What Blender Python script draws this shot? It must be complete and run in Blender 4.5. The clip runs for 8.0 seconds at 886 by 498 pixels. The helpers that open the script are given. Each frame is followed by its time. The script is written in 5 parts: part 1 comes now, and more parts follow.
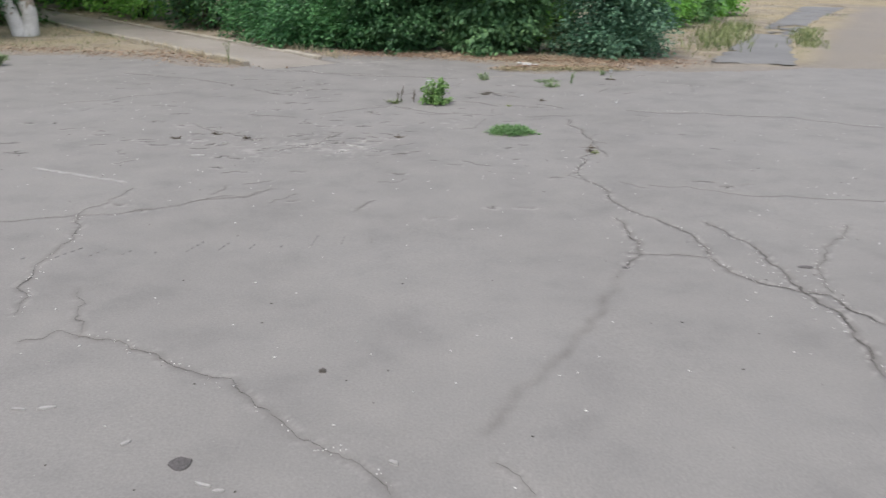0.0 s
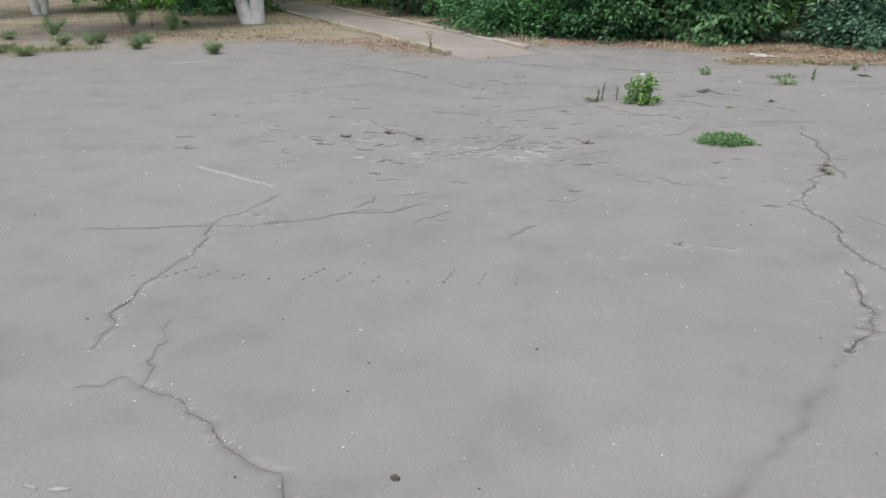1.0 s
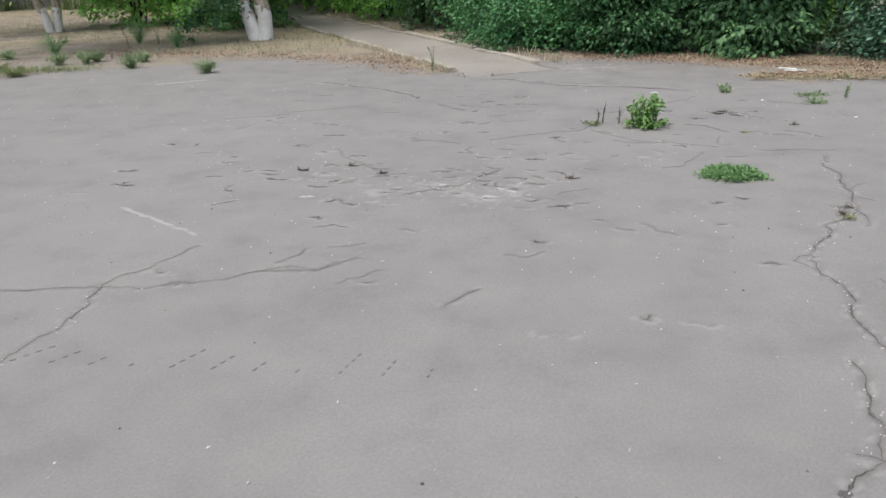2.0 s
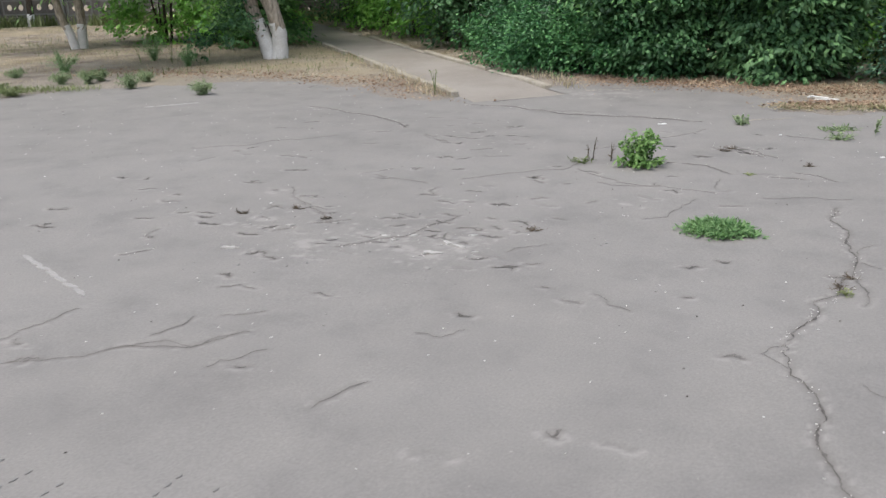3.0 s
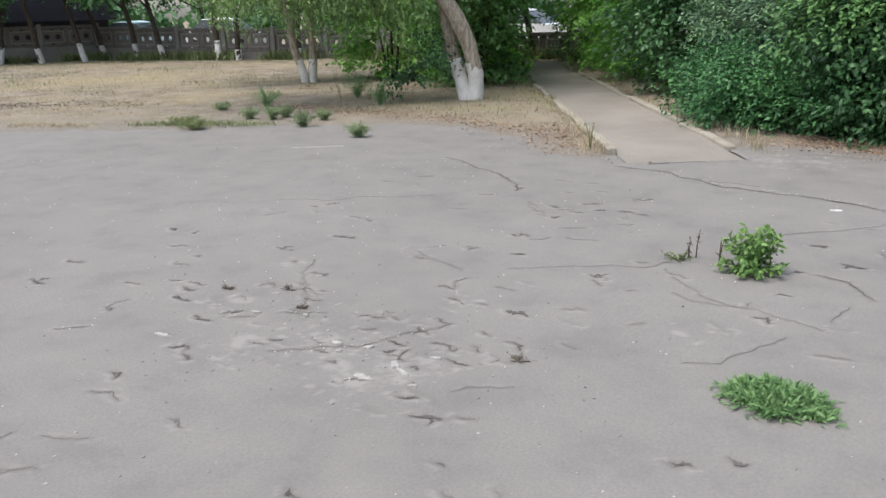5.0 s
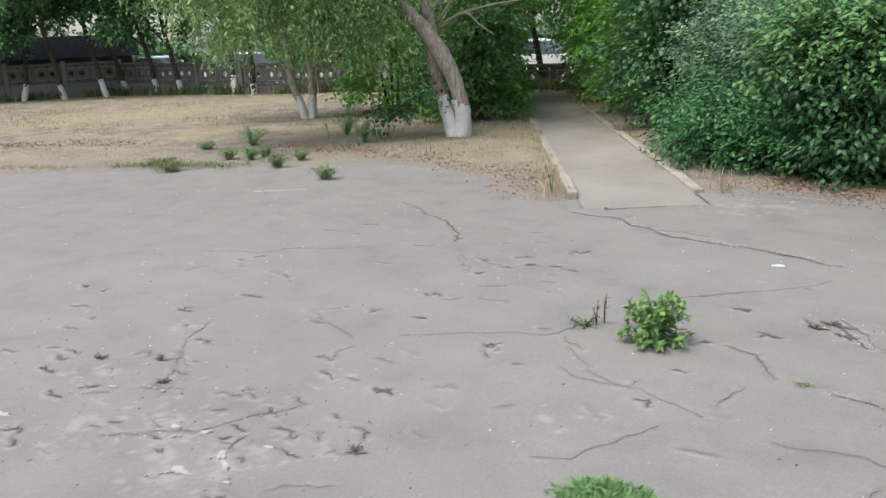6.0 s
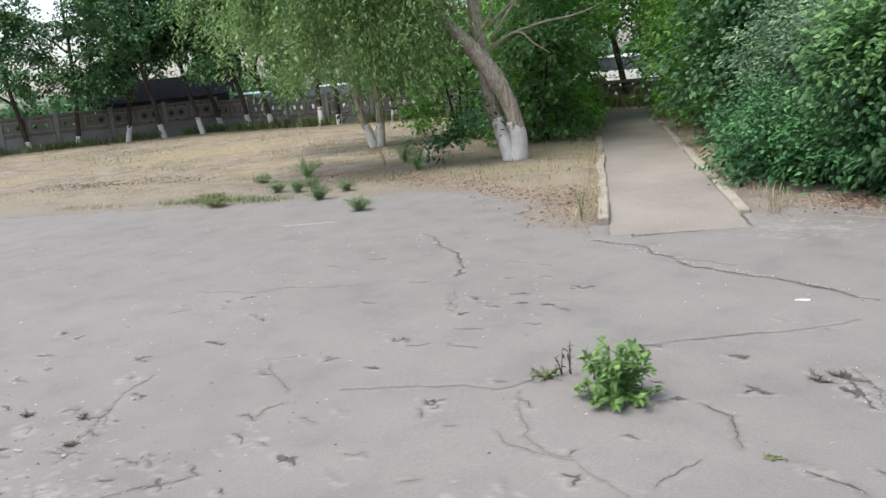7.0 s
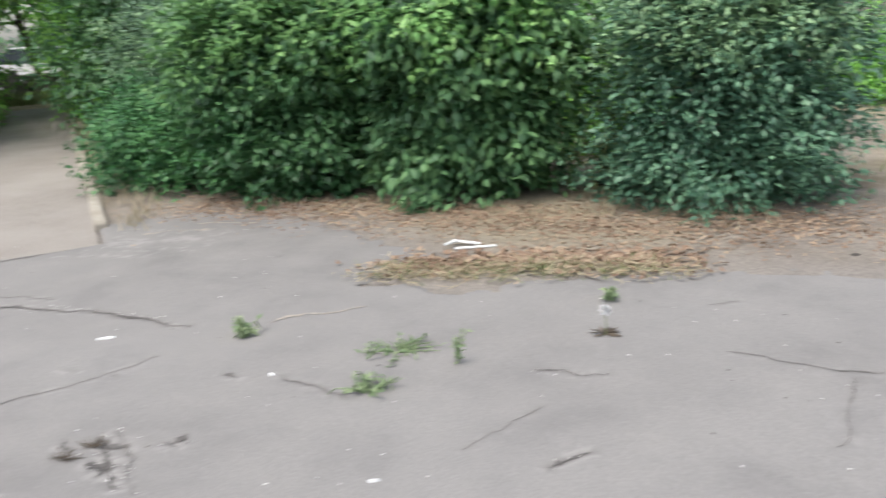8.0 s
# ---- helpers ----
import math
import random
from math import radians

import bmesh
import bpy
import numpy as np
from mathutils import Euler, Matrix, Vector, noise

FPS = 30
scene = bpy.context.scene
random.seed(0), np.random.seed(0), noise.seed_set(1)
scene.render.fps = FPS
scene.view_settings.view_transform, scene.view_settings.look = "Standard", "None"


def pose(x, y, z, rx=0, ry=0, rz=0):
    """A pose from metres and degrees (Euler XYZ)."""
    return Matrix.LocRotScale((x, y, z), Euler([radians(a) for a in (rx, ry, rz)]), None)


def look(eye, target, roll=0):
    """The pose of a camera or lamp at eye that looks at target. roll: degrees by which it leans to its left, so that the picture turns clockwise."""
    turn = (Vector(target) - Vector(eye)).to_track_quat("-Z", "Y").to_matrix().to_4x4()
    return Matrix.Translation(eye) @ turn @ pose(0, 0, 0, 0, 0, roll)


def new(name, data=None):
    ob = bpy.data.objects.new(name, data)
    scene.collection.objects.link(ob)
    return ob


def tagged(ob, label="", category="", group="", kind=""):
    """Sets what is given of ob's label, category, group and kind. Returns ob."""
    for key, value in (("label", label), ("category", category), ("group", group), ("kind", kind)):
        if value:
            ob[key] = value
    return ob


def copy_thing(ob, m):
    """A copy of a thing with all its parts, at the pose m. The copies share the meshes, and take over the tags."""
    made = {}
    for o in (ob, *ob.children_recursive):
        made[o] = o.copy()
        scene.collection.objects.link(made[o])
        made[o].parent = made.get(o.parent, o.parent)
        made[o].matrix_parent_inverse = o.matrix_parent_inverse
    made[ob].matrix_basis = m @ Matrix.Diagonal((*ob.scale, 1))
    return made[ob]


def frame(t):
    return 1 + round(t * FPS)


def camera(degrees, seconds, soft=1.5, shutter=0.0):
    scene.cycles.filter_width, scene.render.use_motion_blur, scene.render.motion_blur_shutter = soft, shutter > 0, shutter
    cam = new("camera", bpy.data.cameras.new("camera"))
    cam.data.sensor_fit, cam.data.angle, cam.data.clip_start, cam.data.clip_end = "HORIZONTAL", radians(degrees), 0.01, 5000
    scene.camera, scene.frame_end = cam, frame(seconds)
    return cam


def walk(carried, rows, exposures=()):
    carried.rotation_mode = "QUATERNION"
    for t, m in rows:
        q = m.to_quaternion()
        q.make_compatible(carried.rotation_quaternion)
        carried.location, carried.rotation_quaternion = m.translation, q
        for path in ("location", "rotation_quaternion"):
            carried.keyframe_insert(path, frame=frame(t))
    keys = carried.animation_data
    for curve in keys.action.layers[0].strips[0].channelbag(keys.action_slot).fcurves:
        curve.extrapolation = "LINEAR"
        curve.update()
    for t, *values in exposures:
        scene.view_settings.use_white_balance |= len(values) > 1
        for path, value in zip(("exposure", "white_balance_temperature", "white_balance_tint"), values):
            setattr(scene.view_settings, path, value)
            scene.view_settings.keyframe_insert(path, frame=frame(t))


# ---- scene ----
cam = camera(56.2, 8.0, soft=1.4, shutter=0.25)
PATH = [
    (0, (0.009, 0.05, 1.5), (0.029, 1.935, 0.833), 1.0),
    (0.5, (0.128, 0.502, 1.491), (-0.141, 2.355, 0.789), 0.6),
    (1, (0.275, 0.962, 1.47), (-0.228, 2.766, 0.768), -0.7),
    (1.5, (0.421, 1.451, 1.457), (-0.156, 3.233, 0.756), -1.4),
    (1.7, (0.487, 1.627, 1.445), (-0.097, 3.409, 0.751), -1.6),
    (2.8, (0.881, 2.583, 1.466), (0.165, 4.334, 0.818), -1.7),
    (3, (0.966, 2.766, 1.464), (0.235, 4.512, 0.818), -1.8),
    (3.5, (1.162, 3.235, 1.454), (0.38, 4.958, 0.806), -1.8),
    (4, (1.341, 3.692, 1.443), (0.431, 5.359, 0.814), -1.9),
    (4.5, (1.487, 4.145, 1.419), (0.364, 5.69, 0.825), -1.5),
    (4.7, (1.55, 4.315, 1.425), (0.336, 5.793, 0.84), -1.4),
    (5.8, (2.012, 5.105, 1.564), (0.661, 6.493, 1.065), -2.4),
    (6, (2.064, 5.329, 1.561), (0.701, 6.709, 1.074), -2.7),
    (6.5, (2.182, 5.884, 1.508), (0.705, 7.16, 1.072), -4.3),
    (7, (2.286, 6.299, 1.482), (0.736, 7.493, 1.067), -5.9),
    (7.5, (2.424, 6.942, 1.455), (1.197, 8.444, 0.97), -5.8),
    (7.7, (2.462, 7.221, 1.415), (1.524, 8.914, 0.912), -4.7),
    (7.9, (2.564, 7.42, 1.376), (1.893, 9.233, 0.861), -4.0),
    (8, (2.62, 7.521, 1.381), (2.057, 9.366, 0.855), -3.7),
]
walk(cam, [(t, look(eye, target, roll)) for t, eye, target, roll in PATH],
     exposures=[(0, 0.64), (1.5, 0.7), (4.5, 0.78), (6, 0.9), (7, 0.94), (7.5, 0.96), (8, 1.06)])

# ---------------------------------------------------------------- light
world = bpy.data.worlds.new("world")
scene.world = world
world.use_nodes = True
wn, wl = world.node_tree.nodes, world.node_tree.links
wn.clear()
sky = wn.new("ShaderNodeTexSky")
sky.sky_type = 'NISHITA'
sky.sun_disc = False
sky.sun_elevation, sky.sun_rotation = radians(65), radians(200)
sky.dust_density, sky.air_density = 2.6, 1.0
veil = wn.new("ShaderNodeHueSaturation")       # thin high cloud takes the blue out
veil.inputs["Saturation"].default_value = 0.6
back = wn.new("ShaderNodeBackground")
back.inputs["Strength"].default_value = 0.16
wout = wn.new("ShaderNodeOutputWorld")
wl.new(sky.outputs[0], veil.inputs["Color"])
wl.new(veil.outputs[0], back.inputs["Color"])
wl.new(back.outputs[0], wout.inputs["Surface"])
sun = new("sun", bpy.data.lights.new("sun", 'SUN'))
sun.data.energy, sun.data.angle, sun.data.color = 1.45, radians(40), (1.0, 0.945, 0.85)
sun.matrix_world = look((0, 0, 30), (4.6, 13, 0))

# ---------------------------------------------------------------- materials


def nodes_of(name, rough=0.8, spec=0.3):
    m = bpy.data.materials.new(name)
    m.use_nodes = True
    nt = m.node_tree
    p = nt.nodes["Principled BSDF"]
    p.inputs["Roughness"].default_value = rough
    p.inputs["Specular IOR Level"].default_value = spec
    return m, nt.nodes, nt.links, p


def tex(n, l, kind, scale, detail=4.0, coord=None, rough=0.6):
    t = n.new("ShaderNodeTexNoise" if kind == "noise" else "ShaderNodeTexVoronoi")
    t.inputs["Scale"].default_value = scale
    if kind == "noise":
        t.inputs["Detail"].default_value = detail
        t.inputs["Roughness"].default_value = rough
    l.new(coord, t.inputs["Vector"])
    return t


def ramp(n, l, src, stops):
    r = n.new("ShaderNodeValToRGB")
    e = r.color_ramp.elements
    while len(e) < len(stops):
        e.new(0.5)
    for k, (pos, col) in zip(e, stops):
        k.position, k.color = pos, (*col, 1) if len(col) == 3 else col
    l.new(src, r.inputs[0])
    return r.outputs[0]


def mix(n, l, fac, a, b, mode='MIX'):
    m = n.new("ShaderNodeMix")
    m.data_type, m.blend_type = 'RGBA', mode
    for sock, v in ((m.inputs[0], fac), (m.inputs[6], a), (m.inputs[7], b)):
        if isinstance(v, (int, float)):
            sock.default_value = v
        elif isinstance(v, tuple):
            sock.default_value = (*v, 1)
        else:
            l.new(v, sock)
    return m.outputs[2]


def bump(n, l, p, height, strength, dist):
    b = n.new("ShaderNodeBump")
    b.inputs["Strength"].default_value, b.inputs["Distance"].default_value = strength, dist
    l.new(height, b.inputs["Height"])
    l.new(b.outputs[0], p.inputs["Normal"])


def world_pos(n):
    return n.new("ShaderNodeNewGeometry").outputs["Position"]


def surface(name, a, b, c, big, fine, rough=0.85, bump_d=0.004, spec=0.25):
    """A mottled mineral surface: two colours over large patches, a third in fine grain."""
    m, n, l, p = nodes_of(name, rough, spec)
    pos = world_pos(n)
    patch = ramp(n, l, tex(n, l, "noise", big, 5, pos).outputs[0], [(0.36, a), (0.64, b)])
    grain = tex(n, l, "noise", fine, 6, pos, 0.75)
    g = ramp(n, l, grain.outputs[0], [(0.42, (0, 0, 0)), (0.7, (1, 1, 1))])
    col = mix(n, l, g, patch, c)
    l.new(col, p.inputs["Base Color"])
    bump(n, l, p, grain.outputs[0], 0.6, bump_d)
    return m


def asphalt_material():
    m, n, l, p = nodes_of("weathered_asphalt", 0.88, 0.25)
    pos = world_pos(n)
    big = tex(n, l, "noise", 0.45, 4, pos)
    mid = tex(n, l, "noise", 2.6, 6, pos)
    grain = tex(n, l, "noise", 90, 4, pos, 0.8)
    stone = tex(n, l, "voronoi", 150, 0, pos)
    base = ramp(n, l, big.outputs[0], [(0.3, (0.170, 0.163, 0.156)), (0.7, (0.212, 0.204, 0.196))])
    dust = ramp(n, l, mid.outputs[0], [(0.35, (0, 0, 0)), (0.72, (0.55, 0.55, 0.55))])
    base = mix(n, l, dust, base, (0.242, 0.230, 0.216))
    dark = ramp(n, l, mid.outputs[0], [(0.25, (0.32, 0.32, 0.32)), (0.45, (0, 0, 0))])
    base = mix(n, l, dark, base, (0.136, 0.128, 0.124))
    g = ramp(n, l, grain.outputs[0], [(0.3, (0.8, 0.8, 0.8)), (0.7, (1.16, 1.16, 1.16))])
    base = mix(n, l, 0.85, base, g, 'MULTIPLY')
    chip = ramp(n, l, stone.outputs["Color"], [(0.965, (0, 0, 0)), (0.985, (0.5, 0.5, 0.5))])
    base = mix(n, l, chip, base, (0.357, 0.340, 0.323))
    wear = n.new("ShaderNodeAttribute")
    wear.attribute_name = "soil"
    base = mix(n, l, wear.outputs["Fac"], base, (0.102, 0.092, 0.085))
    # crushed asphalt, plus the lit rims painted beside short breaks
    pale = n.new("ShaderNodeAttribute")
    pale.attribute_name = "crushed_lit"
    base = mix(n, l, pale.outputs["Fac"], base, (0.340, 0.327, 0.310))
    l.new(base, p.inputs["Base Color"])
    bump(n, l, p, grain.outputs[0], 0.25, 0.004)
    return m


def ground_material():
    """Bare dusty soil, straw litter and thin patches of green."""
    m, n, l, p = nodes_of("dry_soil", 0.95, 0.1)
    pos = world_pos(n)
    big = tex(n, l, "noise", 0.22, 4, pos)
    mid = tex(n, l, "noise", 1.7, 6, pos)
    fine = tex(n, l, "noise", 38, 5, pos, 0.8)
    soil = ramp(n, l, mid.outputs[0], [(0.36, (0.162, 0.132, 0.106)), (0.58, (0.289, 0.255, 0.217)), (0.75, (0.357, 0.319, 0.276))])
    straw = ramp(n, l, big.outputs[0], [(0.42, (0, 0, 0)), (0.64, (0.75, 0.75, 0.75))])
    col = mix(n, l, straw, soil, (0.365, 0.310, 0.191))
    f = ramp(n, l, fine.outputs[0], [(0.3, (0.55, 0.55, 0.55)), (0.7, (1.25, 1.25, 1.25))])
    col = mix(n, l, 0.8, col, f, 'MULTIPLY')
    dust = n.new("ShaderNodeAttribute")
    dust.attribute_name = "dust"
    dusty = mix(n, l, 0.8, (0.246, 0.223, 0.200), f, 'MULTIPLY')
    col = mix(n, l, dust.outputs["Fac"], col, dusty)
    l.new(col, p.inputs["Base Color"])
    bump(n, l, p, fine.outputs[0], 0.8, 0.02)
    return m


def leaf_material(name, dark, mid, light, shine=0.45, glow=0.25):
    m, n, l, p = nodes_of(name, shine + 0.08, 0.38)
    geo = n.new("ShaderNodeNewGeometry")
    patch = tex(n, l, "noise", 1.3, 3, geo.outputs["Position"])
    add = n.new("ShaderNodeMath")
    add.operation = 'MULTIPLY_ADD'
    l.new(geo.outputs["Random Per Island"], add.inputs[0])
    add.inputs[1].default_value = 0.55
    l.new(patch.outputs[0], add.inputs[2])
    col = ramp(n, l, add.outputs[0], [(0.45, dark), (0.75, mid), (1.05 - 0.05, light)])
    l.new(col, p.inputs["Base Color"])
    tr = n.new("ShaderNodeBsdfTranslucent")
    l.new(mix(n, l, 0.5, col, light), tr.inputs["Color"])
    mx = n.new("ShaderNodeMixShader")
    mx.inputs[0].default_value = glow
    out = n["Material Output"]
    l.new(p.outputs[0], mx.inputs[1])
    l.new(tr.outputs[0], mx.inputs[2])
    l.new(mx.outputs[0], out.inputs["Surface"])
    return m


def bark_material(name, a, b):
    m, n, l, p = nodes_of(name, 0.9, 0.15)
    pos = world_pos(n)
    st = n.new("ShaderNodeMapping")
    st.inputs["Scale"].default_value = (1, 1, 0.25)
    l.new(pos, st.inputs["Vector"])
    ridge = tex(n, l, "noise", 28, 6, st.outputs[0], 0.7)
    l.new(ramp(n, l, ridge.outputs[0], [(0.35, a), (0.65, b)]), p.inputs["Base Color"])
    bump(n, l, p, ridge.outputs[0], 0.9, 0.02)
    return m


def plain(name, col, rough=0.6, metal=0.0, vary=0.15, spec=0.4):
    m, n, l, p = nodes_of(name, rough, spec)
    p.inputs["Metallic"].default_value = metal
    t = tex(n, l, "noise", 9, 5, world_pos(n))
    lo, hi = tuple(c * (1 - vary) for c in col), tuple(min(1, c * (1 + vary)) for c in col)
    l.new(ramp(n, l, t.outputs[0], [(0.35, lo), (0.65, hi)]), p.inputs["Base Color"])
    return m


M = {
    "asphalt": asphalt_material(),
    "soil": ground_material(),
    "path": surface("worn_path_asphalt", (0.19, 0.17, 0.152), (0.262, 0.24, 0.215), (0.3, 0.275, 0.246), 0.9, 60),
    "old_asphalt": surface("old_grey_asphalt", (0.132, 0.130, 0.132), (0.178, 0.175, 0.173), (0.212, 0.207, 0.200), 0.8, 60),
    "kerb": surface("kerb_concrete", (0.281, 0.255, 0.212), (0.399, 0.374, 0.323), (0.238, 0.212, 0.170), 3.0, 50),
    "crack": surface("crack_soil", (0.047, 0.043, 0.040), (0.119, 0.111, 0.104), (0.145, 0.136, 0.129), 6.0, 90, 0.95),
    "faint": surface("crack_dust", (0.085, 0.079, 0.075), (0.149, 0.141, 0.134), (0.162, 0.154, 0.147), 6.0, 90, 0.95),
    "tread": surface("tread_dust", (0.153, 0.147, 0.143), (0.191, 0.184, 0.180), (0.196, 0.189, 0.183), 5.0, 90, 0.95),
    "chip": surface("fresh_asphalt_chip", (0.303, 0.296, 0.282), (0.419, 0.408, 0.390), (0.246, 0.239, 0.224), 14.0, 80),
    "sand": surface("sandy_dust", (0.306, 0.272, 0.230), (0.357, 0.323, 0.281), (0.255, 0.230, 0.196), 6.0, 90, 0.95),
    "stain": surface("oil_stain", (0.060, 0.056, 0.054), (0.093, 0.085, 0.085), (0.128, 0.119, 0.119), 9.0, 120),
    "chalk": surface("pale_scrape", (0.264, 0.255, 0.246), (0.340, 0.332, 0.319), (0.238, 0.230, 0.221), 8.0, 60),
    "fence_up": surface("brown_concrete", (0.102, 0.090, 0.080), (0.162, 0.145, 0.128), (0.196, 0.177, 0.157), 1.2, 30),
    "fence_low": surface("grey_concrete", (0.170, 0.162, 0.149), (0.255, 0.242, 0.225), (0.204, 0.191, 0.174), 1.2, 30),
    "limewash": surface("limewash", (0.527, 0.518, 0.493), (0.663, 0.654, 0.637), (0.442, 0.425, 0.399), 6.0, 45, 0.9, 0.01),
    "bark": bark_material("grey_bark", (0.17, 0.14, 0.11), (0.43, 0.38, 0.31)),
    "dark_bark": bark_material("dark_bark", (0.03, 0.025, 0.02), (0.085, 0.07, 0.055)),
    "twig": bark_material("pale_twig", (0.2, 0.18, 0.13), (0.36, 0.33, 0.25)),
    "broad": leaf_material("broad_leaf", (0.019, 0.060, 0.025), (0.045, 0.120, 0.046), (0.093, 0.208, 0.080), 0.4, 0.2),
    "ivy": leaf_material("low_shrub_leaf", (0.019, 0.070, 0.026), (0.039, 0.135, 0.045), (0.082, 0.219, 0.069), 0.4, 0.13),
    "blue_leaf": leaf_material("blue_green_leaf", (0.030, 0.082, 0.050), (0.065, 0.149, 0.089), (0.140, 0.265, 0.156), 0.36, 0.12),
    "grey_leaf": leaf_material("grey_green_leaf", (0.044, 0.09, 0.054), (0.09, 0.165, 0.098), (0.17, 0.275, 0.172), 0.38, 0.14),
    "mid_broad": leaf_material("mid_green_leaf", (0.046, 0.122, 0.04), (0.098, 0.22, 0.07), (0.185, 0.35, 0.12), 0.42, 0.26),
    # young leaf tones, raised further to paint in the light on bush tops
    "lit_young_grey": leaf_material("lit_young_grey_green_leaf", (0.078, 0.157, 0.084), (0.157, 0.274, 0.146), (0.286, 0.437, 0.230), 0.42, 0.28),
    "lit_young_broad": leaf_material("lit_young_broad_leaf", (0.084, 0.207, 0.065), (0.162, 0.347, 0.106), (0.297, 0.510, 0.185), 0.43, 0.32),
    "willow": leaf_material("drooping_leaf", (0.06, 0.13, 0.04), (0.145, 0.255, 0.082), (0.3, 0.44, 0.17), 0.45, 0.28),
    "spring": leaf_material("bright_leaf", (0.069, 0.198, 0.035), (0.147, 0.363, 0.065), (0.295, 0.573, 0.122), 0.5, 0.35),
    "deep": leaf_material("shade_tree_leaf", (0.025, 0.074, 0.032), (0.055, 0.142, 0.052), (0.111, 0.240, 0.090)),
    "light_broad": leaf_material("light_broad_leaf", (0.034, 0.09, 0.04), (0.072, 0.165, 0.068), (0.148, 0.285, 0.115), 0.45, 0.25),
    "feather": leaf_material("feathery_weed_leaf", (0.102, 0.153, 0.076), (0.173, 0.245, 0.122), (0.275, 0.347, 0.184), 0.6, 0.3),
    "weed": leaf_material("weed_leaf", (0.07, 0.155, 0.04), (0.13, 0.25, 0.066), (0.225, 0.365, 0.125), 0.5, 0.3),
    "clover": leaf_material("clover_leaf", (0.075, 0.17, 0.058), (0.135, 0.26, 0.092), (0.235, 0.37, 0.165), 0.5, 0.3),
    "dull_weed": leaf_material("dull_weed_leaf", (0.066, 0.094, 0.033), (0.133, 0.177, 0.066), (0.243, 0.276, 0.122), 0.6, 0.2),
    "straw": leaf_material("straw", (0.26, 0.22, 0.14), (0.37, 0.32, 0.215), (0.5, 0.44, 0.31), 0.8, 0.4),
    "litter": leaf_material("fallen_leaf", (0.145, 0.09, 0.062), (0.25, 0.168, 0.115), (0.39, 0.295, 0.205), 0.8, 0.15),
    "dead": leaf_material("withered_leaf", (0.030, 0.024, 0.018), (0.064, 0.051, 0.037), (0.111, 0.085, 0.060), 0.8, 0.1),
    "paper": plain("white_paper", (0.637, 0.637, 0.629), 0.7, 0, 0.06),
    "pebble": plain("pale_pebble", (0.544, 0.527, 0.501), 0.9, 0, 0.3),
    "dark_bit": plain("dark_debris", (0.07, 0.062, 0.055), 0.9, 0, 0.3),
    "shed": plain("dark_shed_boards", (0.035, 0.035, 0.042), 0.8, 0, 0.3),
    "roof": plain("tarred_roof", (0.017, 0.019, 0.026), 0.95, 0, 0.3, 0.05),
    "white_paint": plain("white_car_paint", (0.78, 0.79, 0.8), 0.25, 0, 0.03),
    "blue_paint": plain("pale_blue_car_paint", (0.35, 0.5, 0.56), 0.25, 0, 0.04),
    "car_glass": plain("dark_car_glass", (0.04, 0.05, 0.055), 0.06, 0, 0.05),
    "rubber": plain("tyre_rubber", (0.025, 0.025, 0.025), 0.8, 0, 0.2),
    "siding": plain("pale_siding", (0.5, 0.52, 0.53), 0.7, 0, 0.15),
    "siding_blue": plain("blue_grey_siding", (0.2, 0.24, 0.28), 0.7, 0, 0.15),
}

# ---------------------------------------------------------------- helpers


def mesh_object(name, verts, faces, material, parent=None, label="", smooth=False):
    me = bpy.data.meshes.new(name)
    if isinstance(verts, np.ndarray):
        nv, (nf, k) = len(verts), faces.shape
        me.vertices.add(nv)
        me.vertices.foreach_set("co", verts.astype(np.float32).ravel())
        me.loops.add(nf * k)
        me.loops.foreach_set("vertex_index", faces.astype(np.int32).ravel())
        me.polygons.add(nf)
        me.polygons.foreach_set("loop_start", np.arange(0, nf * k, k, dtype=np.int32))
        me.update(calc_edges=True)
    else:
        me.from_pydata(verts, [], faces)
    if smooth:
        me.polygons.foreach_set("use_smooth", np.ones(len(me.polygons), dtype=bool))
    me.materials.append(material)
    ob = new(name, me)
    if parent:
        ob.parent = parent
    if label:
        tagged(ob, label)
    return ob


def part(name, bm, material, parent=None, label=""):
    me = bpy.data.meshes.new(name)
    bm.normal_update()
    bm.to_mesh(me)
    bm.free()
    me.materials.append(material)
    ob = new(name, me)
    if parent:
        ob.parent = parent
    if label:
        tagged(ob, label)
    return ob


def box(bm, x0, x1, y0, y1, z0, z1, bev=0.0):
    vs = bmesh.ops.create_cube(bm, size=1)["verts"]
    for v in vs:
        v.co = ((x0 + x1) / 2 + v.co.x * (x1 - x0), (y0 + y1) / 2 + v.co.y * (y1 - y0), (z0 + z1) / 2 + v.co.z * (z1 - z0))
    if bev:
        es = list({e for v in vs for e in v.link_edges})
        bmesh.ops.bevel(bm, geom=es, offset=bev, segments=1, affect='EDGES')


def base_empty(name, x, y, z=0.0, rz=0.0):
    ob = new(name)
    ob.matrix_world = pose(x, y, z, 0, 0, rz)
    return ob


def lattice(x, y, seed):
    """Smooth value noise on a unit lattice, 0 to 1."""
    xi, yi = np.floor(x).astype(np.int64), np.floor(y).astype(np.int64)
    fx, fy = x - xi, y - yi
    fx, fy = fx * fx * (3 - 2 * fx), fy * fy * (3 - 2 * fy)

    def h(a, b):
        v = np.sin(a * 127.1 + b * 311.7 + seed * 74.7) * 43758.5453
        return v - np.floor(v)
    return (h(xi, yi) * (1 - fx) + h(xi + 1, yi) * fx) * (1 - fy) + (h(xi, yi + 1) * (1 - fx) + h(xi + 1, yi + 1) * fx) * fy


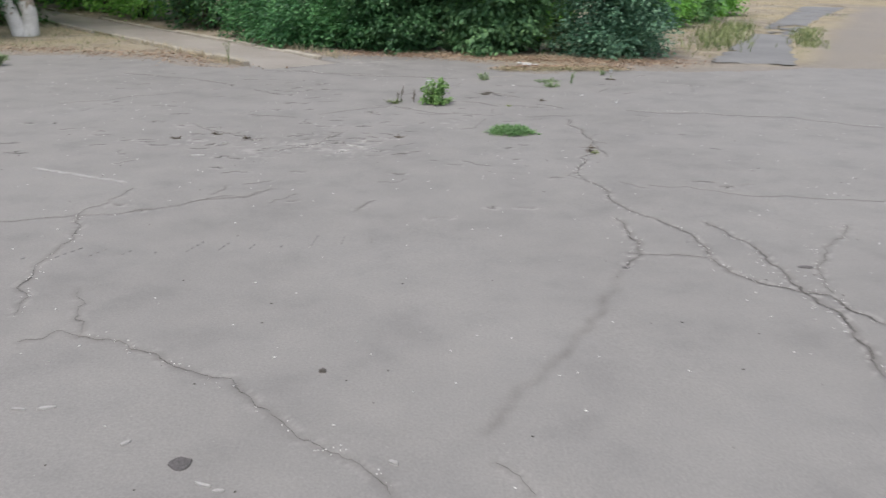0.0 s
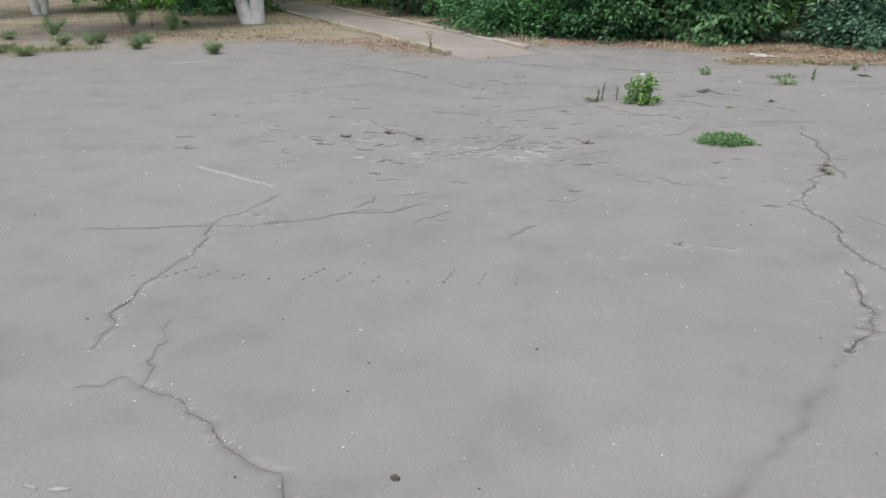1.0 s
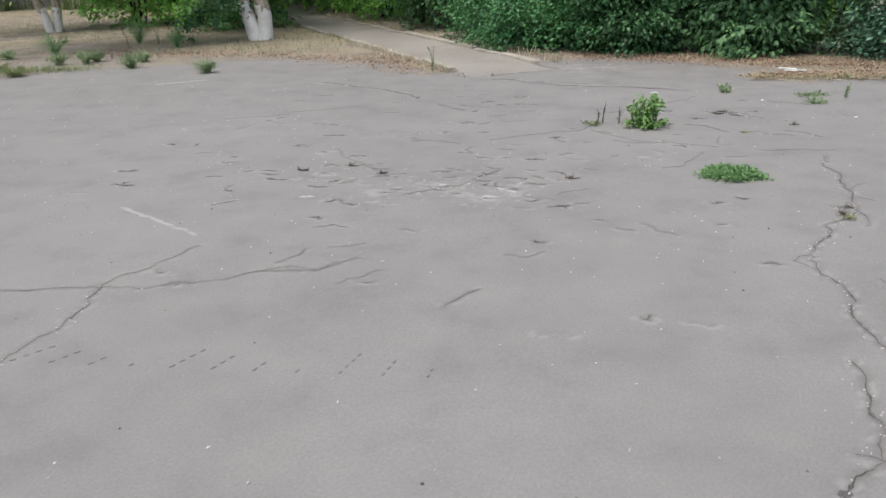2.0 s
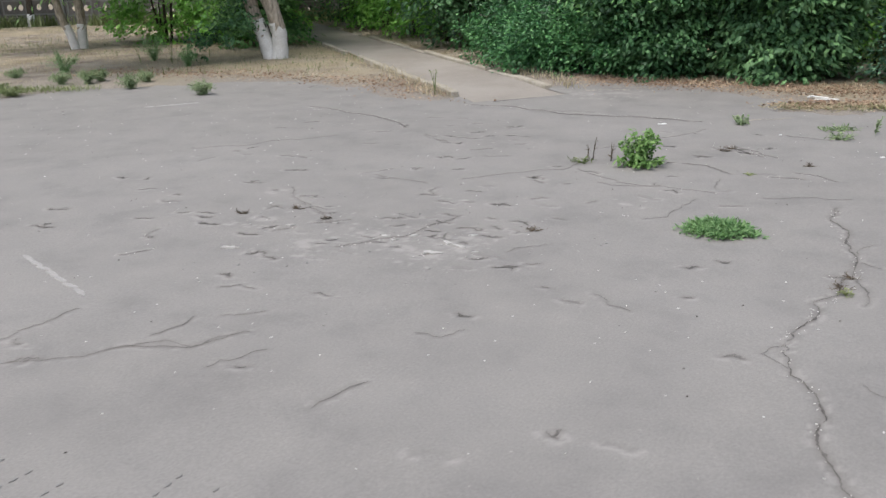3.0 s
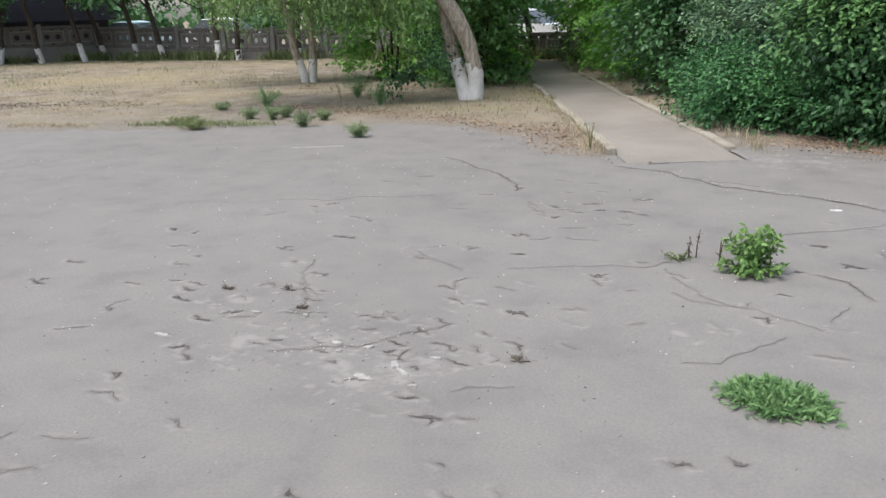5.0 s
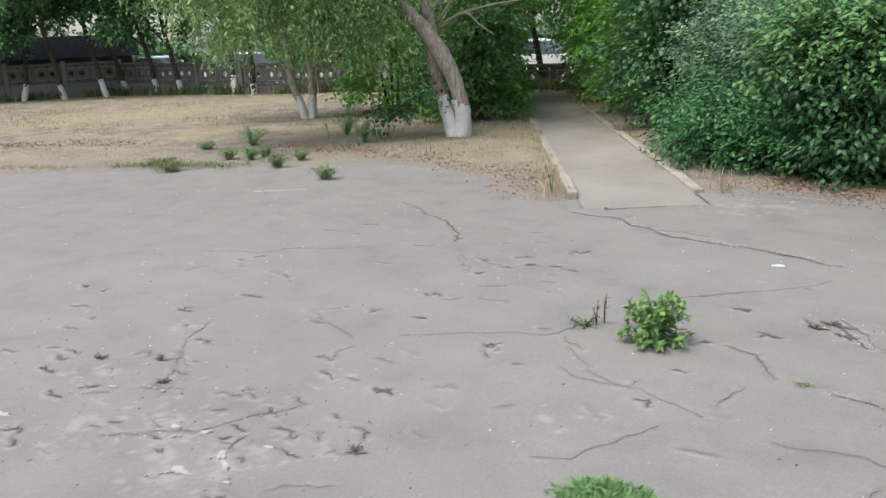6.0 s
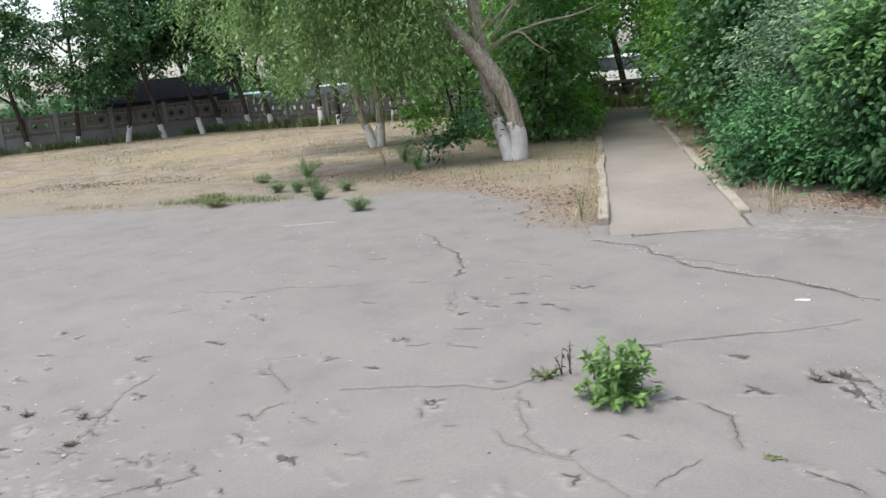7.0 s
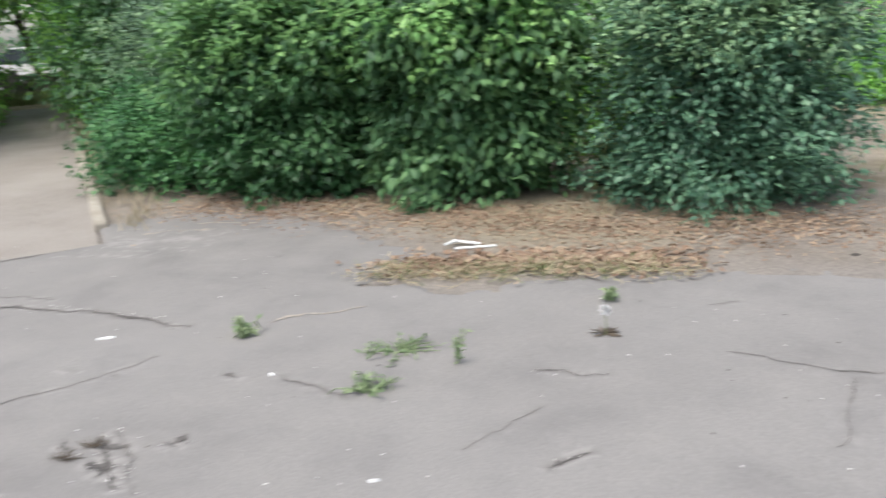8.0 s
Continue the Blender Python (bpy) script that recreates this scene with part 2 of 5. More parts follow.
def fractal(x, y, seed, octaves=4):
    return sum(lattice(x * 2 ** k, y * 2 ** k, seed + k) * 0.5 ** k for k in range(octaves)) / (2 - 0.5 ** (octaves - 1))


def inside(x, y, poly):
    hit = np.zeros(x.shape, bool)
    for (x0, y0), (x1, y1) in zip(poly, poly[1:] + poly[:1]):
        if y0 != y1:
            hit ^= ((y0 > y) != (y1 > y)) & (x < (x1 - x0) * (y - y0) / (y1 - y0) + x0)
    return hit


def edge_distance(x, y, poly, closed=True):
    d = np.full(x.shape, 1e9)
    for (x0, y0), (x1, y1) in zip(poly, poly[1:] + (poly[:1] if closed else [])):
        dx, dy = x1 - x0, y1 - y0
        t = np.clip(((x - x0) * dx + (y - y0) * dy) / max(dx * dx + dy * dy, 1e-9), 0, 1)
        d = np.minimum(d, np.hypot(x - x0 - t * dx, y - y0 - t * dy))
    return d


def unit(v):
    return v / np.maximum(np.linalg.norm(v, axis=-1, keepdims=True), 1e-9)


def leaf_mesh(rng, p, d, length, width, full=True, curl=0.25):
    """Pointed leaves, folded along the midrib and drooping at the tip: base p, axis d."""
    n = len(p)
    up = np.tile((0.0, 0.0, 1.0), (n, 1)) + rng.normal(0, 0.45, (n, 3))
    s = unit(np.cross(d, up))
    nn = np.cross(s, d)
    L = (length * rng.uniform(0.65, 1.25, n))[:, None]
    W = (width * rng.uniform(0.7, 1.2, n))[:, None]
    tip = p + d * L - nn * L * curl
    left = p + d * L * 0.42 + s * W * 0.5 - nn * W * 0.08
    right = p + d * L * 0.42 - s * W * 0.5 - nn * W * 0.08
    k = np.arange(n)[:, None]
    if full:
        mid = p + d * L * 0.5 + nn * W * 0.1
        v = np.stack([p, left, mid, right, tip], 1).reshape(-1, 3)
        f = (k[:, :, None] * 5 + np.array([[0, 3, 2], [0, 2, 1], [2, 3, 4], [1, 2, 4]])[None]).reshape(-1, 3)
    else:
        v = np.stack([p, left, right, tip], 1).reshape(-1, 3)
        f = (k[:, :, None] * 4 + np.array([[0, 2, 3], [0, 3, 1]])[None]).reshape(-1, 3)
    return v, f


def clumps(rng, lobes, count, inner=0.5):
    """Points through the outer shell of several ellipsoids, and the outward way at each."""
    lobes = np.array(lobes, float)
    area = (lobes[:, 3] * lobes[:, 4] + lobes[:, 3] * lobes[:, 5] + lobes[:, 4] * lobes[:, 5])
    who = rng.choice(len(lobes), count, p=area / area.sum())
    o = unit(rng.normal(0, 1, (count, 3)))
    lump = 0.56 + 0.88 * fractal(o[:, 0] * 2.3 + who * 7.1 + 50, o[:, 1] * 2.3 + o[:, 2] * 1.9 + 50, 3, 3)
    r = (inner + (1 - inner) * rng.random(count) ** 0.6) * lump
    c = lobes[who, :3] + o * lobes[who, 3:6] * r[:, None]
    return c, o


def crown(rng, name, parent, material, lobes, count, per, length, width, droop=0.35, spread=0.11, full=False, inner=0.5, low=0.03):
    # sprays: five tufts along each outward shoot
    c, o = clumps(rng, lobes, max(1, count // 5), inner)
    axis = unit(o * 0.8 + rng.normal(0, 0.35, c.shape) + np.array((0, 0, -droop * 0.6)))
    step = (spread * 2.6 * np.tile(np.linspace(-0.6, 1.0, 5), len(c)))[:, None]
    c, o = np.repeat(c, 5, 0) + np.repeat(axis, 5, 0) * step, np.repeat(o, 5, 0)
    keep = c[:, 2] > low * rng.uniform(0.55, 1.45, len(c))
    c, o = c[keep], o[keep]
    c, o = np.repeat(c, per, 0), np.repeat(o, per, 0)
    d = unit(o * np.array((0.8, 0.8, 0.3)) + rng.normal(0, 0.6, c.shape) * np.array((1, 1, 0.55)) + np.array((0, 0, -0.55 * droop)))
    p = c + rng.normal(0, spread, c.shape) * np.array((0.8, 0.8, 0.5))
    p[:, 2] = np.maximum(p[:, 2], 0.02)
    v, f = leaf_mesh(rng, p, d, length, width, full)
    v[:, 2] = np.maximum(v[:, 2], 0.012)
    return mesh_object(name, v, f, material, parent)


def hanging(rng, name, parent, material, lobes, count, run, per, length, width, low=0.25):
    """Drooping tufts: bunches of short leafy shoots that hang from the crown, with gaps between."""
    each = 30
    c, o = clumps(rng, lobes, count, 0.35)
    size = np.repeat(rng.uniform(0.6, 1.5, count), each)
    c, o = np.repeat(c, each, 0) + rng.normal(0, 0.13, (count * each, 3)) * size[:, None], np.repeat(o, each, 0)
    out = unit(o * np.array((1, 1, 0.2)) + rng.normal(0, 0.5, c.shape))
    t = np.tile(np.linspace(0, 1, per), count * each)
    L = np.repeat(run * size * rng.uniform(0.3, 1.2, count * each), per)
    c, out = np.repeat(c, per, 0), np.repeat(out, per, 0)
    p = c + out * (0.5 * L * np.sqrt(t))[:, None] + np.array((0, 0, -1.0)) * (L * t ** 1.7)[:, None]
    p += rng.normal(0, 0.02, p.shape)
    d = unit(rng.normal(0, 0.6, c.shape) + np.array((0, 0, -0.55)) + out * 0.4)
    keep = p[:, 2] > low + 0.7 * fractal(p[:, 0] * 1.6 + 40, p[:, 1] * 1.6 + 40, 7, 2) - 0.2
    v, f = leaf_mesh(rng, p[keep], d[keep], length, width, False, 0.15)
    return mesh_object(name, v, f, material, parent)


def tube(name, pts, radii, material, parent=None, sides=10, rough=0.06, seed=0, label="", steps=5):
    """A tapered, slightly uneven stem through the given points."""
    rng = np.random.default_rng(seed)
    pts = np.array(pts, float)
    ext = np.vstack([2 * pts[0] - pts[1], pts, 2 * pts[-1] - pts[-2]])
    path, rad = [], []
    for i in range(len(pts) - 1):
        a, b, c, d = ext[i:i + 4]
        for k in range(steps + (i == len(pts) - 2)):
            t = k / steps
            path.append(0.5 * (2 * b + (c - a) * t + (2 * a - 5 * b + 4 * c - d) * t * t + (3 * b - a - 3 * c + d) * t ** 3))
            rad.append(radii[i] * (1 - t) + radii[i + 1] * t)
    path, rad = np.array(path), np.array(rad)
    tang = unit(np.gradient(path, axis=0))
    ref = np.array((0.31, 0.95, 0.05))
    s = unit(np.cross(tang, ref))
    b = np.cross(tang, s)
    ang = np.linspace(0, 2 * np.pi, sides, endpoint=False)
    wob = 1 + rough * rng.normal(0, 1, (len(path), sides))
    v = path[:, None] + (s[:, None] * np.cos(ang)[None, :, None] + b[:, None] * np.sin(ang)[None, :, None]) * (rad[:, None] * wob)[:, :, None]
    v = v.reshape(-1, 3)
    f = []
    for i in range(len(path) - 1):
        for j in range(sides):
            k = (j + 1) % sides
            f.append((i * sides + j, i * sides + k, (i + 1) * sides + k, (i + 1) * sides + j))
    me_v = [tuple(q) for q in v]
    f.append(tuple(range(sides))[::-1])
    f.append(tuple((len(path) - 1) * sides + j for j in range(sides)))
    return mesh_object(name, me_v, f, material, parent, label, True)


# ---------------------------------------------------------------- plan
# the edge of the asphalt yard, anticlockwise seen from above
YARD = [(-22, -10), (18, -10), (18, 12.2), (9, 12.6), (7.2, 12.8), (5.6, 12.7), (4.8, 12.3), (3.7, 12.0), (2.9, 12.05), (2.4, 11.95),
        (1.6, 11.72), (0.85, 11.78), (1.15, 12.3), (0.7, 12.62), (-0.1, 13.1), (-0.8, 13.2), (-1.5, 13.2), (-1.75, 12.85), (-2.62, 11.95),
        (-2.85, 11.6), (-3.4, 12.0), (-4.2, 12.65), (-5.7, 12.75), (-6.9, 12.3), (-8.4, 11.6), (-8.5, 10.75), (-10.2, 10.0), (-12, 8.2), (-22, 4.5)]
PATH_A, WAY, SIDE, PATH_W = Vector((-2.62, 12.0)), Vector((-0.655, 0.756)), Vector((0.756, 0.655)), 1.13


def path_xy(s, u):
    q = PATH_A + WAY * s + SIDE * u
    return q.x, q.y


CRACKS = []


def seam(width, *pts):
    """A soft, dust-filled crack."""
    CRACKS.append((-width, pts))



def crack(width, *pts):
    CRACKS.append((width, pts))


crack(12, (1.11, 4.89), (1.15, 4.49), (1.00, 4.06))
crack(8, (1.05, 4.27), (1.32, 4.25), (1.49, 4.20))
crack(12, (1.17, 5.44), (1.22, 5.08), (1.42, 4.75), (1.50, 4.46), (1.49, 4.20))
crack(14, (1.49, 4.18), (1.59, 3.90), (1.76, 3.76), (1.91, 3.71), (1.94, 3.50), (2.00, 3.38))
crack(16, (1.65, 4.83), (1.79, 4.38), (1.79, 3.91), (1.82, 3.59), (1.80, 3.25), (1.77, 3.04), (1.75, 2.89))
seam(13, (1.00, 4.06), (0.81, 3.65), (0.61, 3.22), (0.42, 2.86), (0.19, 2.46))
crack(6, (0.21, 2.28), (0.32, 2.12))
crack(9, (2.50, 4.82), (2.12, 4.25), (2.00, 4.08), (1.93, 3.73))
crack(6, (1.51, 5.67), (2.04, 5.49), (2.51, 5.41), (3.00, 5.33))
crack(10, (2.01, 8.77), (3.01, 8.53), (3.84, 8.29), (4.35, 7.99))
crack(9, (-1.45, 3.15), (-1.25, 3.10), (-1.00, 2.92), (-0.88, 2.85), (-0.66, 2.69), (-0.52, 2.53), (-0.43, 2.41), (-0.28, 2.31), (-0.21, 2.26), (-0.11, 2.11))
crack(6, (-1.66, 3.67), (-1.48, 3.29), (-1.45, 3.15))
crack(4, (-1.67, 3.09), (-1.56, 3.20), (-1.40, 3.14))
crack(6, (-2.77, 4.57), (-2.44, 4.67), (-2.13, 4.80), (-1.78, 4.93), (-1.60, 5.02), (-1.52, 5.15), (-1.36, 5.27), (-1.22, 5.25), (-1.13, 5.42))
crack(6, (-2.14, 4.83), (-2.13, 4.96), (-2.05, 5.21), (-2.00, 5.43))
crack(9, (-2.14, 4.83), (-2.03, 4.61), (-1.97, 4.37), (-1.99, 4.11), (-1.94, 3.79), (-1.85, 3.56), (-1.81, 3.36))
crack(12, (1.32, 8.17), (1.29, 7.85), (1.34, 7.50), (1.38, 7.19), (1.34, 6.93), (1.27, 6.66), (1.18, 6.40), (1.09, 6.17), (1.05, 6.04))
crack(11, (1.05, 6.04), (1.07, 5.84), (1.13, 5.70), (1.17, 5.60), (1.18, 5.45))
crack(16, (1.24, 6.90), (1.34, 6.93))
crack(7, (1.36, 6.91), (1.37, 6.55))
crack(7, (1.39, 7.16), (1.48, 7.08))
crack(5, (1.38, 7.19), (1.47, 7.46))
crack(5, (1.05, 6.04), (0.97, 5.91), (1.07, 5.82))
crack(5, (0.89, 8.27), (1.20, 8.37), (1.41, 8.38))
crack(4, (-0.20, 8.39), (0.27, 8.39), (0.60, 8.30))
crack(9, (0.60, 9.85), (0.82, 9.62), (0.95, 9.47))
crack(11, (1.08, 9.01), (1.22, 8.98), (1.35, 8.83))
crack(8, (-2.24, 7.67), (-1.94, 7.34), (-1.70, 7.17), (-1.55, 6.99))
crack(12, (-1.65, 6.96), (-1.48, 7.00))
crack(9, (-1.29, 6.60), (-1.16, 6.72), (-0.98, 6.90), (-0.91, 7.16), (-0.84, 7.32))
crack(10, (-1.80, 6.73), (-1.71, 6.83))
crack(9, (-2.38, 6.10), (-2.28, 6.22))
crack(7, (-2.48, 6.42), (-2.50, 6.57))
crack(12, (-0.78, 6.59), (-0.70, 6.68))
crack(6, (-1.46, 5.29), (-1.42, 5.40), (-1.42, 5.52))
crack(7, (-1.55, 5.11), (-1.46, 5.18), (-1.22, 5.24), (-1.19, 5.34), (-1.07, 5.46))
crack(7, (-0.48, 4.97), (-0.45, 5.06), (-0.43, 5.14), (-0.38, 5.22))
crack(7, (0.22, 6.34), (0.31, 6.23), (0.42, 6.18))
crack(4, (-1.04, 5.11), (-0.96, 5.22), (-0.90, 5.33))
crack(4, (-0.34, 6.78), (-0.17, 6.97))
crack(4, (-0.39, 5.67), (-0.27, 5.66), (-0.20, 5.76))
crack(5, (1.32, 5.76), (1.41, 5.63), (1.46, 5.59))
crack(4, (0.24, 7.59), (0.49, 8.13))
crack(8, (-1.53, 5.87), (-1.45, 5.93), (-1.35, 5.90))
crack(6, (-1.31, 5.57), (-1.14, 5.68))
crack(7, (-0.74, 7.11), (-0.64, 7.14))
crack(7, (-0.28, 7.47), (-0.19, 7.45))
crack(6, (-1.84, 8.19), (-1.60, 8.10), (-1.35, 8.03))
crack(5, (-2.07, 9.67), (-1.71, 9.41))
crack(15, (-4.08, 10.96), (-3.65, 10.80), (-3.12, 10.56), (-2.80, 10.39), (-2.42, 9.99))
crack(9, (-2.59, 9.72), (-2.48, 9.82))
crack(6, (-2.11, 9.74), (-1.76, 9.48))
crack(14, (-2.32, 11.38), (-1.96, 11.39), (-1.41, 11.23), (-0.91, 11.06), (-0.59, 11.02), (-0.32, 11.02), (-0.08, 10.97), (0.25, 10.89))
crack(19, (-2.1, 11.66), (-1.98, 11.79), (-1.84, 11.95), (-1.68, 12.16), (-1.47, 12.36))
crack(7, (-0.40, 9.48), (-0.24, 9.75), (-0.04, 10.00), (0.17, 10.24), (0.32, 10.51))
crack(6, (-1.15, 8.22), (-0.94, 8.42), (-0.73, 8.61), (-0.49, 8.78), (-0.48, 8.99))
crack(7, (-0.43, 8.76), (-0.19, 8.54), (-0.03, 8.42), (0.12, 8.38), (0.23, 8.41))
crack(16, (0.58, 9.79), (0.73, 9.62), (0.86, 9.49))
crack(9, (0.68, 9.58), (0.73, 9.62))
crack(8, (0.29, 9.13), (0.40, 9.10), (0.54, 9.00), (0.65, 8.87))
crack(6, (0.59, 8.43), (0.58, 8.58), (0.59, 8.70))
crack(12, (0.91, 8.85), (1.01, 8.85), (1.13, 8.83))
crack(8, (-1.46, 6.95), (-1.53, 7.04), (-1.45, 7.08))
crack(8, (-1.88, 7.21), (-1.83, 7.28), (-1.71, 7.24))
crack(8, (-1.18, 7.77), (-1.25, 7.86), (-1.23, 7.94))
crack(8, (-0.89, 7.13), (-0.91, 7.22))
crack(8, (-0.15, 7.86), (-0.11, 7.92))
crack(3, (-3.90, 8.65), (-3.36, 9.07), (-2.87, 9.48))
crack(8, (-1.43, 8.82), (-1.35, 8.93))
crack(7, (-1.25, 8.99), (-1.06, 9.04))
crack(7, (-1.45, 9.20), (-1.28, 9.28))
crack(6, (-1.75, 9.63), (-1.65, 9.69))
crack(6, (-2.40, 10.55), (-2.24, 10.58))
crack(6, (-2.09, 10.58), (-1.99, 10.60))
crack(10, (-4.83, 12.26), (-4.92, 12.60))
crack(6, (-3.48, 8.22), (-3.44, 8.38))
crack(7, (-1.85, 8.27), (-1.78, 8.38))
crack(8, (-0.41, 8.28), (-0.37, 8.32))
crack(8, (-1.00, 7.91), (-0.89, 7.92))
crack(6, (-15.43, 10.94), (-14.01, 11.62), (-13.29, 12.25))
crack(8, (-1.38, 11.19), (-1.06, 11.22), (-0.83, 11.19))
crack(6, (1.00, 10.41), (1.19, 10.33), (1.35, 10.24))
crack(9, (2.04, 10.61), (2.23, 10.57), (2.33, 10.61))
crack(5, (2.79, 10.89), (2.98, 10.82), (3.20, 10.75), (3.35, 10.76))
crack(12, (2.21, 9.86), (2.27, 9.93), (2.33, 9.98))
crack(4, (3.23, 10.69), (3.16, 10.39), (3.09, 10.14))
crack(4, (1.91, 9.92), (1.98, 10.05), (2.12, 10.28))
crack(6, (2.73, 11.47), (2.87, 11.54))
crack(21, (0.65, 10.98), (0.83, 11.13), (1.05, 11.27))
crack(40, (-1.25, 12.62), (-1.0, 12.75), (-0.75, 12.8))
crack(30, (-1.0, 12.95), (-0.5, 13.0))

# ---------------------------------------------------------------- ground and asphalt


def spaced(parts):
    return np.unique(np.concatenate([np.arange(a, b, s) for a, b, s in parts]).round(3))


def in_path(x, y, margin=0.0):
    s = (x - PATH_A.x) * WAY.x + (y - PATH_A.y) * WAY.y
    u = (x - PATH_A.x) * SIDE.x + (y - PATH_A.y) * SIDE.y
    return (s > -0.6) & (s < 15.2) & (u > -margin) & (u < PATH_W + margin)


RIGHT_PATH = [(4.2, 13.2), (5.5, 15.9), (6.85, 18.64), (9.33, 23.43), (12.9, 30.6), (14.1, 30.0), (10.1, 23.0), (7.8, 18.8), (6.45, 15.6), (5.5, 12.95)]


# the bare trodden strip beside the broken path
TRACK = [(6.4, 12.9), (7.9, 16.0), (9.5, 19.0), (12.0, 23.5), (15.5, 30.0)]


def warp(x, y):
    return x + (fractal(x * 1.1 + 40, y * 1.1 + 40, 5) - 0.5) * 0.75, y + (fractal(x * 1.1 + 90, y * 1.1 + 10, 9) - 0.5) * 0.75


def make_ground():
    xs = spaced([(-600, -60, 60), (-60, -20, 1.0), (-20, 16, 0.25), (16, 60, 1.5), (60, 601, 60)])
    ys = spaced([(-600, -20, 60), (-20, 4, 2.0), (4, 30, 0.25), (30, 70, 1.5), (70, 601, 60)])
    x, y = np.meshgrid(xs, ys)
    wx, wy = warp(x, y)
    d = edge_distance(wx, wy, YARD) * np.where(inside(wx, wy, YARD), -1, 1)
    z = 0.02 * (fractal(x * 1.4 + 60, y * 1.4 + 60, 2) - 0.5) + 0.05 * (fractal(x * 0.25 + 60, y * 0.25 + 60, 4) - 0.5)
    z = np.where(d > 0, z * np.clip(d / 1.5, 0, 1) + 0.012, -0.06 + 0.072 * np.clip(1 + d / 0.25, 0, 1))
    z = np.where(in_path(x, y, 0.25), -0.03, z)
    z = np.where(inside(x, y, RIGHT_PATH), -0.02, z)
    nx = len(xs)
    i, j = np.meshgrid(np.arange(nx - 1), np.arange(len(ys) - 1))
    a = (j * nx + i).ravel()
    ob = mesh_object("ground", np.stack([x, y, z], -1).reshape(-1, 3), np.stack([a, a + 1, a + nx + 1, a + nx], 1), M["soil"], smooth=True)
    near = np.exp(-np.clip(d, 0, 50) / np.where(x < -8, 1.7, 0.7)) * np.clip(0.2 + 1.5 * fractal(x * 0.9 + 15, y * 0.9 + 25, 41), 0, 1)
    near = np.maximum(near, 0.9 * np.clip(1.6 - edge_distance(x, y, TRACK, False) / 0.6, 0, 1))
    at = ob.data.attributes.new("dust", 'FLOAT', 'POINT')
    at.data.foreach_set("value", np.clip(near, 0, 0.95).ravel().astype(np.float32))
    return tagged(ob, "dusty dry soil with straw and thin grass", "ground", kind="structure")


def jagged(rng, pts, step=0.022, rough=0.085):
    """A broken line through pts: each stretch halved again and again with a sideways throw."""
    line = [np.array(p, float) for p in pts]
    while max(np.linalg.norm(b - a) for a, b in zip(line, line[1:])) > step:
        out = [line[0]]
        for a, b in zip(line, line[1:]):
            n = np.array((a[1] - b[1], b[0] - a[0]))
            if np.linalg.norm(n) > step:
                out.append((a + b) / 2 + n * rng.normal(0, rough))
            out.append(b)
        line = out
    return np.array(line)


PALE_SPOTS = [(-0.72, 6.8, 0.09), (-0.58, 6.76, 0.1), (-0.76, 6.62, 0.1), (-1.04, 6.76, 0.08), (-0.92, 6.67, 0.09), (-0.6, 6.94, 0.07), (-1.49, 6.59, 0.12),
              (-1.2, 6.85, 0.1), (-2.0, 6.95, 0.1), (-1.62, 7.1, 0.07), (-1.0, 7.6, 0.06), (0.1, 7.9, 0.06), (-2.3, 7.5, 0.06), (-1.2, 12.4, 0.2), (-0.85, 12.5, 0.16)]


def crumbled(rng):
    """Short dark breaks in the weak strip of the yard: half width, darkness, line."""
    out = []
    for k in range(150):
        x, y = (rng.normal(-1.15, 0.6), rng.normal(6.95, 0.3)) if k < 30 else (rng.uniform(-3.8, 0.9), rng.uniform(6.0, 10.4)) if k < 125 else (rng.uniform(-2.6, 2.4), rng.uniform(4.8, 8.6))
        a, L = rng.uniform(-0.5, 0.6), rng.uniform(0.018, 0.075)
        pts = [(x - math.cos(a) * L, y - math.sin(a) * L), (x, y + rng.uniform(-0.02, 0.035)), (x + math.cos(a) * L, y + math.sin(a) * L)]
        out.append((rng.uniform(0.011, 0.018), rng.uniform(0.15, 0.5), jagged(rng, pts, 0.018, 0.2)))
        if rng.random() < 0.3:
            q = pts[1]
            out.append((0.012, 0.4, jagged(rng, [q, (q[0] + rng.uniform(-0.05, 0.05), q[1] + rng.uniform(-0.09, 0.09))], 0.018, 0.18)))
    return out


